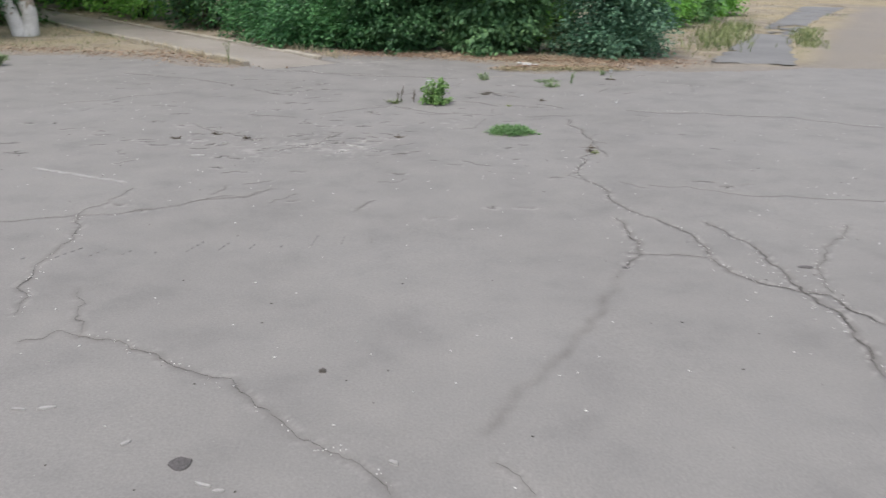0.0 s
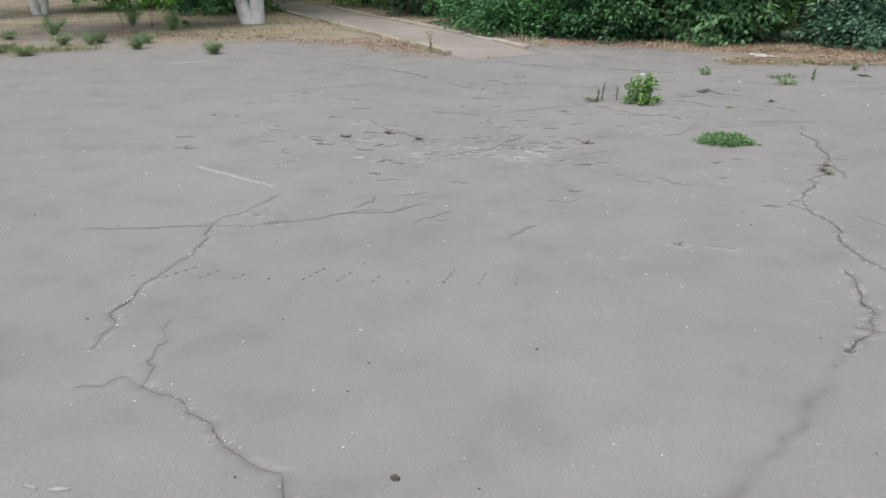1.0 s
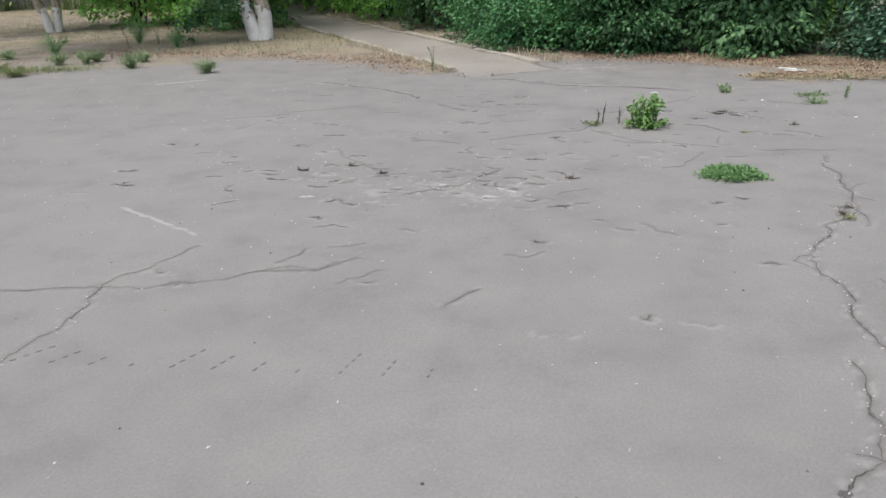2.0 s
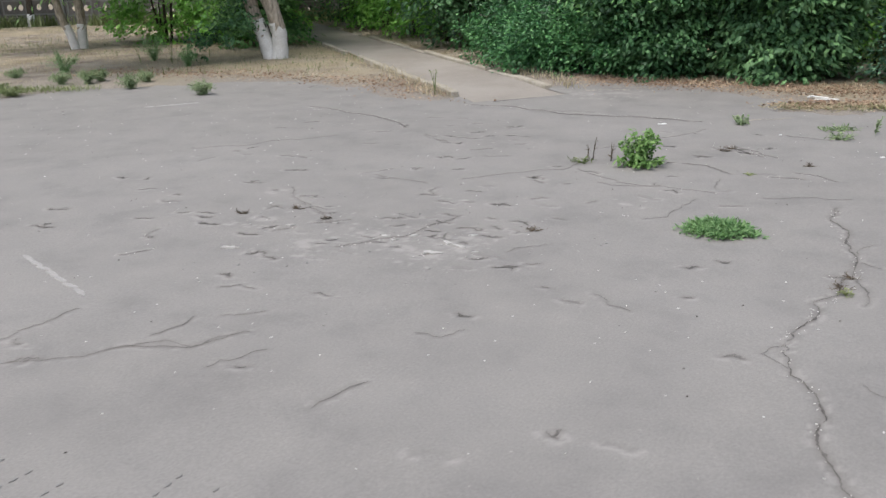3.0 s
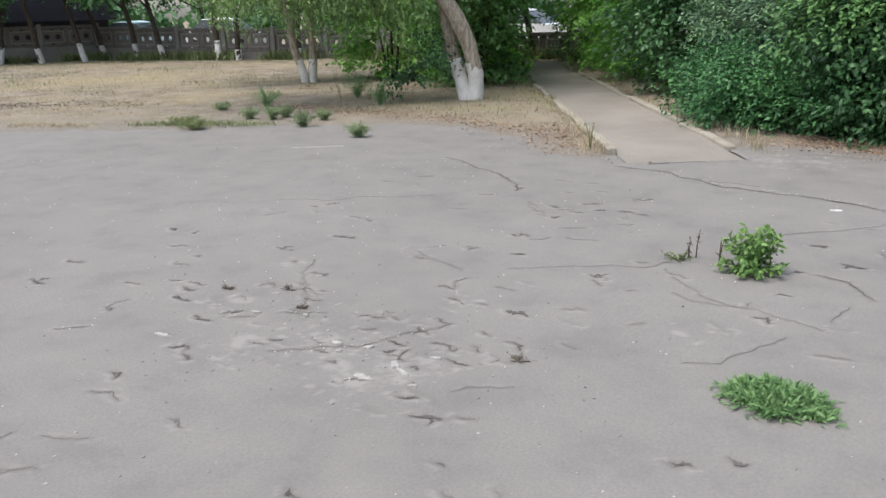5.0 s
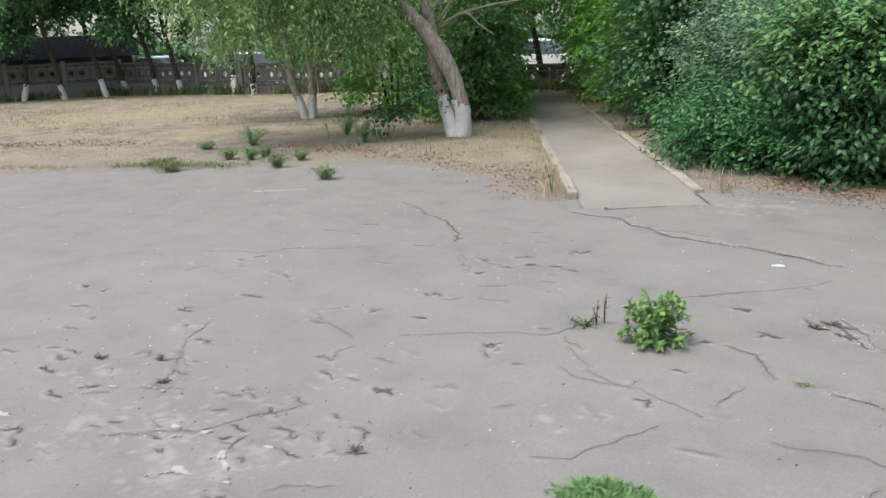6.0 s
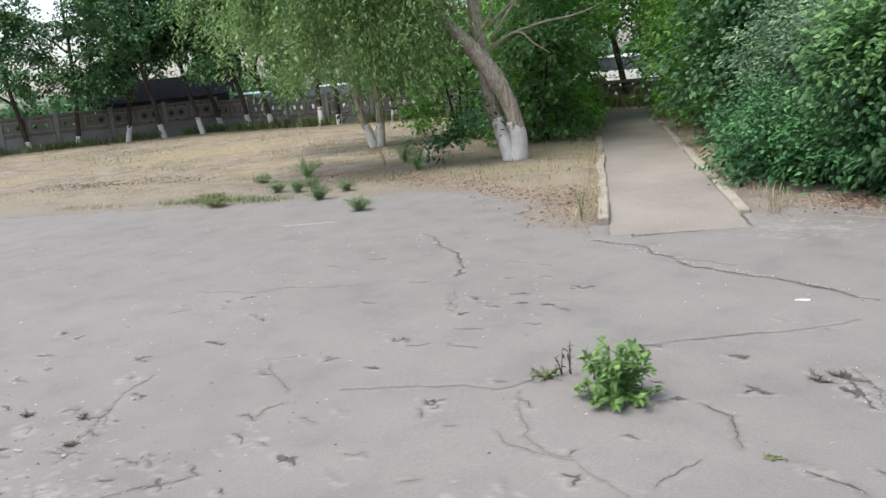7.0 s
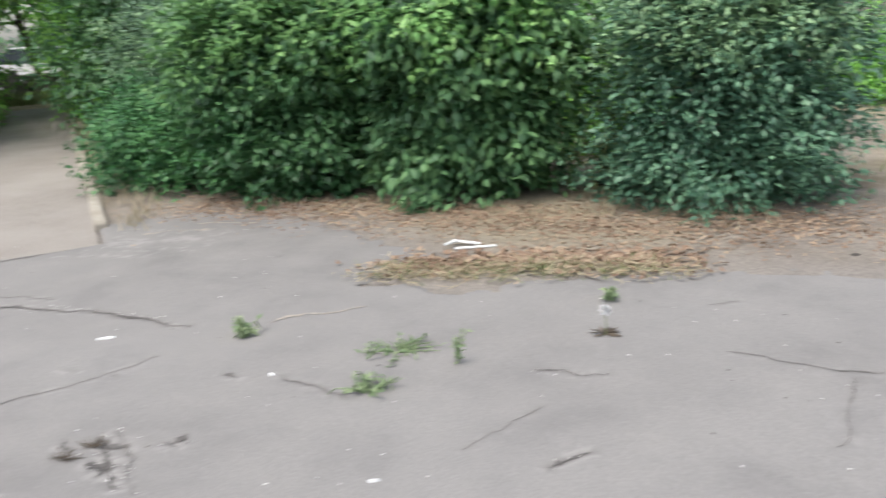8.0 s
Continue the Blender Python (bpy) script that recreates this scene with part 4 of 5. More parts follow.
def make_leaning_tree():
    rng = np.random.default_rng(21)
    root = base_empty("tree", -7.36, 15.34)
    R = (0.682, 0.731)
    stems = [
        ([(0.06, -0.03, -0.05), (0.1, -0.06, 0.35), (-0.01, -0.08, 0.9), (-0.22, -0.08, 1.36), (-0.5, -0.05, 1.78), (-0.9, 0.05, 2.25), (-1.2, 0.15, 2.8), (-1.5, 0.3, 3.8), (-1.8, 0.2, 5.0)],
         [0.155, 0.125, 0.125, 0.14, 0.12, 0.105, 0.09, 0.065, 0.03], 0.64),
        ([(-0.02, 0.05, -0.05), (-0.13, 0.09, 0.35), (-0.29, 0.14, 0.9), (-0.34, 0.16, 1.45), (-0.4, 0.2, 2.0), (-0.44, 0.3, 2.6), (-0.4, 0.6, 3.6), (-0.1, 0.9, 4.8)],
         [0.15, 0.12, 0.115, 0.115, 0.11, 0.095, 0.07, 0.03], 0.68)]
    for k, (pts, rad, wash) in enumerate(stems):
        pts = local(None, R, pts)
        stem = tube("trunk", pts, rad, M["bark"], root, 14, 0.05, 30 + k)
        tube("limewash", *split_at(pts, rad, wash), M["limewash"], stem, 14, 0.05, 30 + k, "white limewashed trunk foot")
    twigs = [[(-0.22, 0.3, 1.75), (0.1, 0.25, 1.95), (0.6, 0.2, 2.08), (1.15, 0.15, 2.15), (1.6, 0.1, 2.3)],
             [(-0.2, 0.3, 1.9), (0.1, 0.1, 2.3), (0.4, 0.0, 2.6), (0.8, -0.1, 2.8)],
             [(-0.25, 0.3, 2.1), (0.2, 0.4, 2.45), (0.7, 0.5, 2.5), (1.3, 0.5, 2.65)],
             [(-0.2, 0.3, 1.8), (0.2, 0.2, 1.98), (0.45, 0.2, 1.78), (0.7, 0.2, 1.6)],
             [(-0.45, 0.0, 1.9), (-0.2, -0.2, 2.25), (-0.1, -0.3, 2.6)],
             [(-0.7, 0.1, 2.4), (-1.4, -0.1, 2.7), (-2.2, -0.3, 2.8), (-3.0, -0.4, 2.6)],
             [(-0.8, 0.1, 2.6), (-1.3, 0.4, 2.9), (-2.4, 0.6, 3.2), (-3.6, 0.6, 3.1)],
             [(-1.0, 0.2, 3.0), (-1.9, -0.6, 3.5), (-3.1, -0.8, 3.6), (-4.2, -0.7, 3.2)]]
    for k, pts in enumerate(twigs):
        thick = 0.03 if k < 5 else 0.045
        tube("branch", local(None, R, pts), [thick * (1 - 0.8 * i / (len(pts) - 1)) for i in range(len(pts))], M["twig"] if k < 5 else M["bark"], root, 7, 0.04, 60 + k)
    L = lambda a, b, c, r: (*local(None, R, [(a, b, c)])[0], *r)
    lobes = [L(-2.0, -0.2, 2.7, (1.1, 1.1, 0.8)), L(-3.2, 0, 2.9, (1.2, 1.2, 0.9)), L(-1.6, 0.6, 3.4, (1.2, 1.2, 0.8)), L(-4.3, 0.3, 3.3, (1.0, 1.1, 0.8)),
             L(-2.6, 0.4, 4.2, (2.0, 1.8, 1.0)), L(-0.4, 0.8, 4.6, (1.6, 1.6, 1.0)), L(1.0, 1.4, 4.0, (1.2, 1.2, 0.7)), L(-1.1, -0.3, 2.3, (0.5, 0.5, 0.5)), L(-1.7, -0.2, 2.0, (0.7, 0.7, 0.5)), L(-2.7, 0.0, 2.1, (0.8, 0.8, 0.5))]
    hanging(rng, "crown", root, M["willow"], lobes, 180, 0.6, 11, 0.105, 0.034, 0.75)
    # suckers near the foot
    crown(rng, "sucker_shoot", root, M["broad"], [L(-0.75, 0.1, 0.55, (0.35, 0.3, 0.3)), L(-0.45, 0.0, 0.9, (0.25, 0.25, 0.35)), L(-1.1, 0.2, 0.4, (0.3, 0.25, 0.15))], 150, 6, 0.09, 0.05, 0.4, 0.08, True)
    return tagged(root, "leaning tree with limewashed twin trunk and drooping foliage", "tree")


make_leaning_tree()


def make_twin_tree():
    rng = np.random.default_rng(22)
    root = base_empty("tree", -13.06, 16.6)
    R = (0.56, 0.83)
    stems = [([(-0.06, 0, -0.05), (-0.13, 0, 0.3), (-0.28, 0, 0.75), (-0.36, 0.0, 1.5), (-0.5, 0.1, 2.6), (-0.9, 0.2, 4.6)], [0.1, 0.085, 0.08, 0.075, 0.06, 0.02]),
             ([(0.07, 0.02, -0.05), (0.1, 0.02, 0.3), (0.13, 0.05, 0.75), (0.12, 0.1, 1.5), (0.15, 0.2, 2.6), (0.5, 0.2, 4.8)], [0.11, 0.095, 0.09, 0.085, 0.07, 0.02])]
    for k, (pts, rad) in enumerate(stems):
        pts = local(None, R, pts)
        stem = tube("trunk", pts, rad, M["bark"], root, 12, 0.05, 40 + k)
        tube("limewash", *split_at(pts, rad, 0.52), M["limewash"], stem, 12, 0.05, 40 + k, "white limewashed trunk foot")
    for k in range(9):
        a = k * 2.4
        z = 1.5 + k * 0.25
        q = (math.cos(a) * 1.5, math.sin(a) * 1.5, z + 0.7)
        tube("branch", [(0, 0, z), (q[0] * 0.5, q[1] * 0.5, z + 0.45), q], [0.04, 0.025, 0.01], M["bark"], root, 6, 0.04, 80 + k)
    lobes = [(-0.8, -0.8, 2.3, 1.1, 1.1, 0.8), (0.6, 0.7, 2.3, 1.1, 1.1, 0.8), (0.2, -0.9, 2.6, 1.1, 1.1, 0.9), (-0.4, 0.9, 2.8, 1.3, 1.3, 0.9), (0, 0, 3.8, 2.1, 2.1, 1.1), (-1.6, -1.2, 3.2, 1.2, 1.2, 0.9)]
    hanging(rng, "crown", root, M["willow"], lobes, 115, 0.55, 11, 0.105, 0.034, 0.95)
    return tagged(root, "slim twin-stemmed tree with limewashed feet", "tree")


make_twin_tree()


def make_row_tree(seed, x, y, h, lean, leafmat, label, wash=True, spread=1.0, low=2.3):
    """A shade tree of the row along the fence."""
    rng = np.random.default_rng(seed)
    root = base_empty("tree", x, y)
    dx, dy = lean
    pts = [(0, 0, -0.05), (dx * 0.22, dy * 0.22, 0.5), (dx * 0.45, dy * 0.4, 1.3), (dx * 0.8, dy * 0.8, 2.4), (dx, dy, h * 0.6), (dx * 1.1, dy, h * 0.95)]
    rad = [0.12, 0.1, 0.09, 0.08, 0.06, 0.02]
    stem = tube("trunk", pts, rad, M["dark_bark"], root, 9, 0.05, seed)
    if wash:
        tube("limewash", *split_at(pts, rad, rng.uniform(0.35, 0.7)), M["limewash"], stem, 9, 0.05, seed, "white limewashed trunk foot")
    for k in range(5):
        a, z = rng.uniform(0, 6.28), 1.9 + k * 0.6
        r = rng.uniform(0.9, 1.7) * spread
        tube("limb", [(dx * 0.7, dy * 0.7, z), (dx + math.cos(a) * r * 0.5, dy + math.sin(a) * r * 0.5, z + 0.6), (dx + math.cos(a) * r, dy + math.sin(a) * r, z + 1.1)], [0.05, 0.035, 0.012], M["dark_bark"], root, 6, 0.05, seed + k)
    lobes = []
    for k in range(13):
        a, r = rng.uniform(0, 6.28), rng.uniform(0.3, 1.8) * spread
        z = rng.uniform(low, h)
        s = rng.uniform(0.7, 1.25) * spread
        lobes.append((dx + math.cos(a) * r, dy + math.sin(a) * r, z, s, s, s * 0.75))
    crown(rng, "crown", root, leafmat, lobes, 1000, 8, 0.17, 0.11, 0.45, 0.17, False, 0.25, 1.7)
    return tagged(root, label, "tree", "tree row along the fence")


row_rng = np.random.default_rng(77)
LIME = "dark leafy tree with limewashed foot beside concrete fence"
for k, (x, y) in enumerate([(-36.5, 9.5), (-35.2, 12.0), (-34.3, 14.2), (-33.4, 15.8), (-32.2, 17.4), (-31.0, 18.5), (-30.2, 19.8), (-30.8, 21.0), (-28.7, 21.2), (-27.4, 21.5), (-24.6, 22.0), (-23.8, 22.3), (-21.4, 23.0)]):
    make_row_tree(100 + k, x, y, row_rng.uniform(6.2, 7.6), (row_rng.uniform(-1.0, 1.0), row_rng.uniform(-1.0, 1.0)), M["deep"], LIME, low=3.6 if 6 <= k <= 8 else 2.3)
for k, (x, y, h) in enumerate([(-42, 9, 8), (-36, 29, 8.5), (-27, 29, 8), (-21, 29, 8)]):
    make_row_tree(140 + k, x, y, h, (row_rng.uniform(-0.4, 0.4), row_rng.uniform(-0.4, 0.4)), M["deep"], "tall dark leafy tree behind the fence", False, 1.5)

# ---------------------------------------------------------------- shrubs


def make_bush(seed, x, y, lobes, mat, clump, per, length, width, label, droop=0.35, full=True, stems=6, spread=0.1, inner=0.5, name="bush", lit_young=None):
    rng = np.random.default_rng(seed)
    root = base_empty(name, x, y)
    for k in range(stems):
        q = lobes[k % len(lobes)]
        a = rng.uniform(0, 6.28)
        b = (0.12 * math.cos(a), 0.12 * math.sin(a), -0.04)
        tube("stem", [b, (b[0] + q[0] * 0.5, b[1] + q[1] * 0.5, q[2] * 0.55 + 0.05), (q[0] + b[0], q[1] + b[1], q[2] + q[5] * 0.4)], [0.03, 0.022, 0.008], M["dark_bark"], root, 6, 0.05, seed + k)
    crown(rng, "foliage", root, mat, lobes, clump, per, length, width, droop, spread, full, inner)
    # paler young leaves; their colour also stands in for skylight on upper lobes
    if lit_young:
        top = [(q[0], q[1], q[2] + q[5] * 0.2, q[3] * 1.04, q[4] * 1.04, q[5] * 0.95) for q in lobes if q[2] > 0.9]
        crown(rng, "lit_young_growth", root, lit_young, top, clump // 2, per, length * 0.95, width * 0.95, 0.15, spread, full, 0.8, 1.05)
    return tagged(root, label, "bush")


# the hedge between the two paths
make_bush(201, -1.87, 14.6, [(-0.35, -0.15, 0.4, 0.6, 0.55, 0.5), (0.5, -0.2, 0.45, 0.7, 0.6, 0.5), (-0.9, 0.5, 0.45, 0.55, 0.6, 0.5), (1.1, -0.1, 0.4, 0.5, 0.5, 0.45), (-1.5, 1.3, 0.4, 0.5, 0.6, 0.45)], M["ivy"], 2600, 9, 0.068, 0.038, "low dark green creeping shrub beside the kerb")
make_bush(202, -2.4, 15.9, [(0, 0, 0.8, 0.8, 0.75, 0.75), (0.5, -0.2, 1.25, 0.75, 0.75, 0.55), (-0.45, 0.1, 1.2, 0.7, 0.75, 0.6)], M["grey_leaf"], 2000, 9, 0.075, 0.036, "grey-green small-leaved bush behind low shrub", 0.1, lit_young=M["lit_young_grey"])
make_bush(203, -0.7, 14.5, [(0.05, -0.25, 0.28, 0.68, 0.6, 0.33), (0, -0.05, 0.7, 0.78, 0.76, 0.6), (-0.3, -0.15, 1.2, 0.68, 0.75, 0.5), (0.35, -0.1, 1.25, 0.68, 0.75, 0.5), (-0.5, -0.1, 0.45, 0.4, 0.42, 0.35)], M["broad"], 3000, 9, 0.086, 0.052, "tall broad-leaved dark green bush", 0.6, lit_young=M["mid_broad"])
make_bush(204, 0.95, 14.3, [(-0.05, -0.25, 0.28, 0.64, 0.62, 0.33), (0, -0.1, 0.85, 0.76, 0.74, 0.7), (-0.55, 0.0, 0.55, 0.4, 0.4, 0.4), (-0.25, -0.15, 1.3, 0.6, 0.7, 0.5), (0.25, -0.1, 1.35, 0.52, 0.68, 0.5), (0.0, 0.1, 1.7, 0.42, 0.55, 0.4)], M["light_broad"], 2700, 9, 0.1, 0.058, "broad-leaved bush with drooping light green leaves beside hedge", 0.7, lit_young=M["lit_young_broad"])
make_bush(205, 2.84, 14.15, [(-0.05, -0.25, 0.28, 0.8, 0.8, 0.33), (0, -0.05, 0.8, 0.82, 0.85, 0.85), (-0.12, -0.1, 1.2, 0.6, 0.7, 0.5), (0.28, 0.0, 1.2, 0.58, 0.7, 0.5), (0.1, 0.1, 1.5, 0.45, 0.55, 0.4), (0.35, -0.15, 0.45, 0.5, 0.5, 0.45)], M["blue_leaf"], 3600, 10, 0.066, 0.035, "rounded dense blue-green bush", 0.25, lit_young=M["lit_young_grey"])
make_bush(206, 2.0, 14.2, [(0, 0, 0.25, 0.3, 0.25, 0.25), (0.1, 0.2, 0.5, 0.25, 0.25, 0.3)], M["dull_weed"], 160, 7, 0.06, 0.03, "small straggly bush between larger bushes", 0.2)
make_bush(207, 1.9, 16.4, [(0, 0, 0.5, 0.5, 0.6, 0.45), (0.35, 0, 0.95, 0.45, 0.5, 0.4)], M["spring"], 600, 9, 0.1, 0.06, "bright green bush behind the hedge", 0.4, False, lit_young=M["lit_young_broad"])
# left of the footpath, behind the leaning tree
for k, (x, y, s, h) in enumerate([(-9.05, 17.7, 0.9, 2.6), (-10.2, 18.7, 1.1, 3.4), (-10.95, 19.7, 1.0, 3.0), (-11.8, 21.0, 1.1, 3.4), (-13.0, 22.6, 1.1, 3.6), (-14.8, 23.9, 1.1, 3.6), (-12.2, 18.4, 1.1, 2.8)]):
    make_bush(220 + k, x, y, [(0, 0, h * 0.22, s, s, h * 0.25), (-0.2, -0.2, h * 0.5, s * 1.05, s, h * 0.25), (0.25, 0.1, h * 0.75, s, s * 1.05, h * 0.25), (0, 0.1, h * 1.05, s, s, h * 0.22)], M["spring"] if k else M["mid_broad"], 950, 9, 0.12, 0.075, "tall shady bush beside the footpath", 0.45, False, 4, 0.14)
# right of the footpath
for k, (x, y, s, h, m) in enumerate([(-4.65, 17.51, 0.9, 2.4, "broad"), (-5.75, 19.21, 1.05, 3.0, "spring"), (-6.95, 20.31, 1.0, 3.0, "spring"), (-8.35, 22.01, 1.1, 3.2, "spring"), (-9.75, 23.61, 1.1, 3.4, "spring"), (-11.05, 25.01, 1.0, 3.4, "deep"), (-3.6, 19.6, 1.2, 3.4, "spring"), (-1.5, 18.8, 1.2, 3.0, "spring"), (0.4, 19.5, 1.2, 2.9, "spring"), (-2.6, 17.6, 0.9, 2.2, "spring")]):
    make_bush(240 + k, x, y, [(0.1, 0.1, h * 0.22, s, s, h * 0.25), (-0.1, -0.1, h * 0.5, s * 1.1, s, h * 0.25), (0.2, 0.1, h * 0.75, s, s * 1.1, h * 0.25), (-0.1, 0.1, h * 1.05, s, s, h * 0.22)], M[m], 950, 9, 0.11, 0.065, "leafy bush leaning over the footpath", 0.45, False, 4, 0.14)


# low bushes beside the broken path
for k, (x, y, w, h) in enumerate([(5.0, 20.3, 0.9, 1.2), (6.3, 22.3, 1.0, 1.4), (7.7, 24.8, 1.0, 1.5)]):
    make_bush(270 + k, x, y, [(0, 0, h * 0.25, w, w, h * 0.28), (0.1, -0.1, h * 0.6, w * 0.95, w, h * 0.35)], M["mid_broad"] if k % 2 else M["spring"], 800, 8, 0.1, 0.06, "leafy green bush beside the broken path", 0.4, False, 4, 0.12)


def make_path_tree(seed, x, y, h, mat, lobes, label):
    rng = np.random.default_rng(seed)
    root = base_empty("tree", x, y)
    tube("trunk", [(0, 0, -0.05), (0.05, 0.05, 0.9), (-0.1, 0.1, 1.9), (0, 0.2, h * 0.8)], [0.1, 0.085, 0.07, 0.02], M["dark_bark"], root, 8, 0.05, seed)
    for k, q in enumerate(lobes):
        tube("limb", [(-0.1, 0.1, 1.7), (q[0] * 0.5, q[1] * 0.5, q[2] * 0.5 + 1.1), q[:3]], [0.05, 0.035, 0.012], M["dark_bark"], root, 6, 0.05, seed + k)
    crown(rng, "crown", root, mat, lobes, 1300, 10, 0.11, 0.062, 0.5, 0.18, False, 0.3, 1.2)
    return tagged(root, label, "tree")


make_path_tree(301, -5.6, 18.9, 4.6, M["spring"], [(-0.4, -0.1, 3.1, 1.2, 1.2, 0.7), (0.4, -0.4, 3.1, 1.4, 1.3, 0.9), (-0.2, 0.4, 3.9, 1.7, 1.6, 1.0), (1.3, 0.6, 3.4, 1.3, 1.3, 0.9)], "bright leafy tree arching over the footpath")
make_path_tree(302, -8.3, 21.7, 5.0, M["spring"], [(-1.0, -0.3, 3.4, 1.2, 1.2, 0.7), (0.4, -0.4, 3.2, 1.4, 1.3, 0.9), (-0.6, 0.4, 4.1, 1.9, 1.7, 1.0)], "bright leafy tree arching over the footpath")
make_path_tree(303, -12.1, 21.5, 5.0, M["spring"], [(0.9, 0.3, 3.4, 1.1, 1.1, 0.7), (-0.6, 0, 3.3, 1.4, 1.3, 0.9), (0.2, 0.5, 4.3, 1.9, 1.7, 1.0)], "bright leafy tree arching over the footpath")
for k, (x, y) in enumerate([(-13.6, 26.0), (-12.9, 26.5)]):
    make_row_tree(170 + k, x, y, 6.0, ((-0.9, 0.8)[k], 0.2), M["deep"], "dark slanting tree at the end of the path", False, 0.8)


def make_woods():
    """Far belt of trees all round the yard."""
    rng = np.random.default_rng(9)
    lobes = []
    for k in range(110):
        a = radians(-40 + 280 * k / 109) if k < 200 else 0
        r = rng.uniform(52, 72)
        x, y = math.cos(a) * r, 14 + math.sin(a) * r
        for z in (0.5, 1.3):
            s = rng.uniform(1.0, 1.6)
            lobes.append((x + rng.uniform(-2, 2), y + rng.uniform(-2, 2), z + rng.uniform(-0.8, 0.8), s, s, s * 0.8))
    c, o = clumps(rng, lobes, 9000, 0.4)
    c = np.repeat(c, 6, 0)
    p = c + rng.normal(0, 0.6, c.shape)
    d = unit(rng.normal(0, 0.6, c.shape) + np.array((0, 0, -0.3)))
    keep = p[:, 2] > 0.1
    v, f = leaf_mesh(rng, p[keep], d[keep], 0.75, 0.5, False)
    v[:, 2] = np.maximum(v[:, 2], 0.02)
    return tagged(mesh_object("far_woods", v, f, M["deep"]), "far belt of dark green trees", "woods", kind="stuff")


make_woods()

# ---------------------------------------------------------------- dry grass and litter


def blades(rng, p, height, width, lean=0.5):
    n = len(p)
    a = rng.uniform(0, 6.283, n)
    s = np.stack([np.cos(a), np.sin(a), np.zeros(n)], 1)
    b = np.stack([-np.sin(a), np.cos(a), np.zeros(n)], 1)
    h = (height * rng.uniform(0.4, 1.3, n))[:, None]
    w = (width * rng.uniform(0.7, 1.3, n))[:, None]
    k = (lean * rng.normal(0, 1, n))[:, None]
    up = np.array((0, 0, 1.0))
    v = np.stack([p - s * w, p + s * w, p + up * h * 0.6 + b * h * k * 0.35 + s * w * 0.6, p + up * h * 0.6 + b * h * k * 0.35 - s * w * 0.6, p + up * h * 0.95 + b * h * k], 1).reshape(-1, 3)
    i = np.arange(n)[:, None, None] * 5
    f = (i + np.array([[0, 1, 2], [0, 2, 3], [3, 2, 4]])[None]).reshape(-1, 3)
    return v, f


def scatter(rng, n, x0, x1, y0, y1, off=0.3, patch=0.0, scale=0.9, seed=3):
    x, y = rng.uniform(x0, x1, n), rng.uniform(y0, y1, n)
    wx, wy = warp(x, y)
    ok = ~inside(wx, wy, YARD) & (edge_distance(wx, wy, YARD) > off * (0.4 + 1.6 * fractal(x * 0.7 + 11, y * 0.7 + 77, 19))) & ~in_path(x, y, 0.02) & ~inside(x, y, RIGHT_PATH) & (edge_distance(x, y, TRACK, False) > 0.75)
    ok &= fractal(x * scale + 33, y * scale + 17, seed) > patch
    return np.stack([x[ok], y[ok], np.full(ok.sum(), 0.005)], 1)


def stuff(name, v, f, mat, label, category):
    return tagged(mesh_object(name, v, f, mat), label, category, kind="stuff")


g = np.random.default_rng(31)
# rank weeds along the foot of the fence
k = g.uniform(0, 1, 9000)
run = np.where((k < 0.4)[:, None], np.array((-38.0, 5.5)) + np.outer(k / 0.4, (6.2, 15.3)), np.array((-31.8, 20.8)) + np.outer((k - 0.4) / 0.6, (22.0, 5.8)))
run = run + np.array((0.35, -0.3)) * g.uniform(0.1, 2.0, 9000)[:, None]
run = run[fractal(run[:, 0] * 0.9 + 60, run[:, 1] * 0.9 + 40, 27) > 0.42]
v, f = blades(g, np.column_stack([run, np.full(len(run), 0.005)]), 0.34, 0.026, 0.7)
stuff("fence_weeds", v, f, M["dull_weed"], "dull green weeds along the fence foot", "weeds")
v, f = blades(g, scatter(g, 115000, -36, -2.5, 9.0, 27, 0.9, 0.36), 0.05, 0.0035, 2.4)
stuff("dry_grass", v, f, M["straw"], "sparse dry straw-coloured grass under the trees", "grass")
v, f = blades(g, scatter(g, 16000, 4.2, 26, 12.4, 38, 1.3, 0.45), 0.06, 0.007, 1.8)
stuff("dry_grass", v, f, M["straw"], "dry yellow grass beside the broken path", "grass")
v, f = blades(g, scatter(g, 16000, -36, -3, 12.6, 25, 0.7, 0.54, 0.5, 8), 0.08, 0.006, 0.9)
stuff("green_grass", v, f, M["dull_weed"], "thin dull green grass in the straw", "grass")
v, f = blades(g, scatter(g, 4500, 3.6, 14, 13.4, 26, 1.2, 0.52, 0.6, 6), 0.09, 0.006, 1.1)
stuff("green_grass", v, f, M["dull_weed"], "green weeds along the broken path", "grass")


def leaves_flat(rng, p, length, width):
    n = len(p)
    a = rng.uniform(0, 6.283, n)
    d = unit(np.stack([np.cos(a), np.sin(a), rng.uniform(-0.1, 0.35, n)], 1))
    return leaf_mesh(rng, p + np.array((0, 0, 0.006)), d, length, width, True, -0.1)


def band(rng, n, pts, spread):
    """Points strewn along a broken line."""
    pts = np.array(pts, float)
    seg = np.linalg.norm(np.diff(pts, axis=0), axis=1)
    k = rng.choice(len(seg), n, p=seg / seg.sum())
    t = rng.random(n)[:, None]
    q = pts[k] * (1 - t) + pts[k + 1] * t + rng.normal(0, spread, (n, 2))
    q = q[~in_path(q[:, 0], q[:, 1], 0.05)]
    return np.column_stack([q, np.full(len(q), 0.012)])


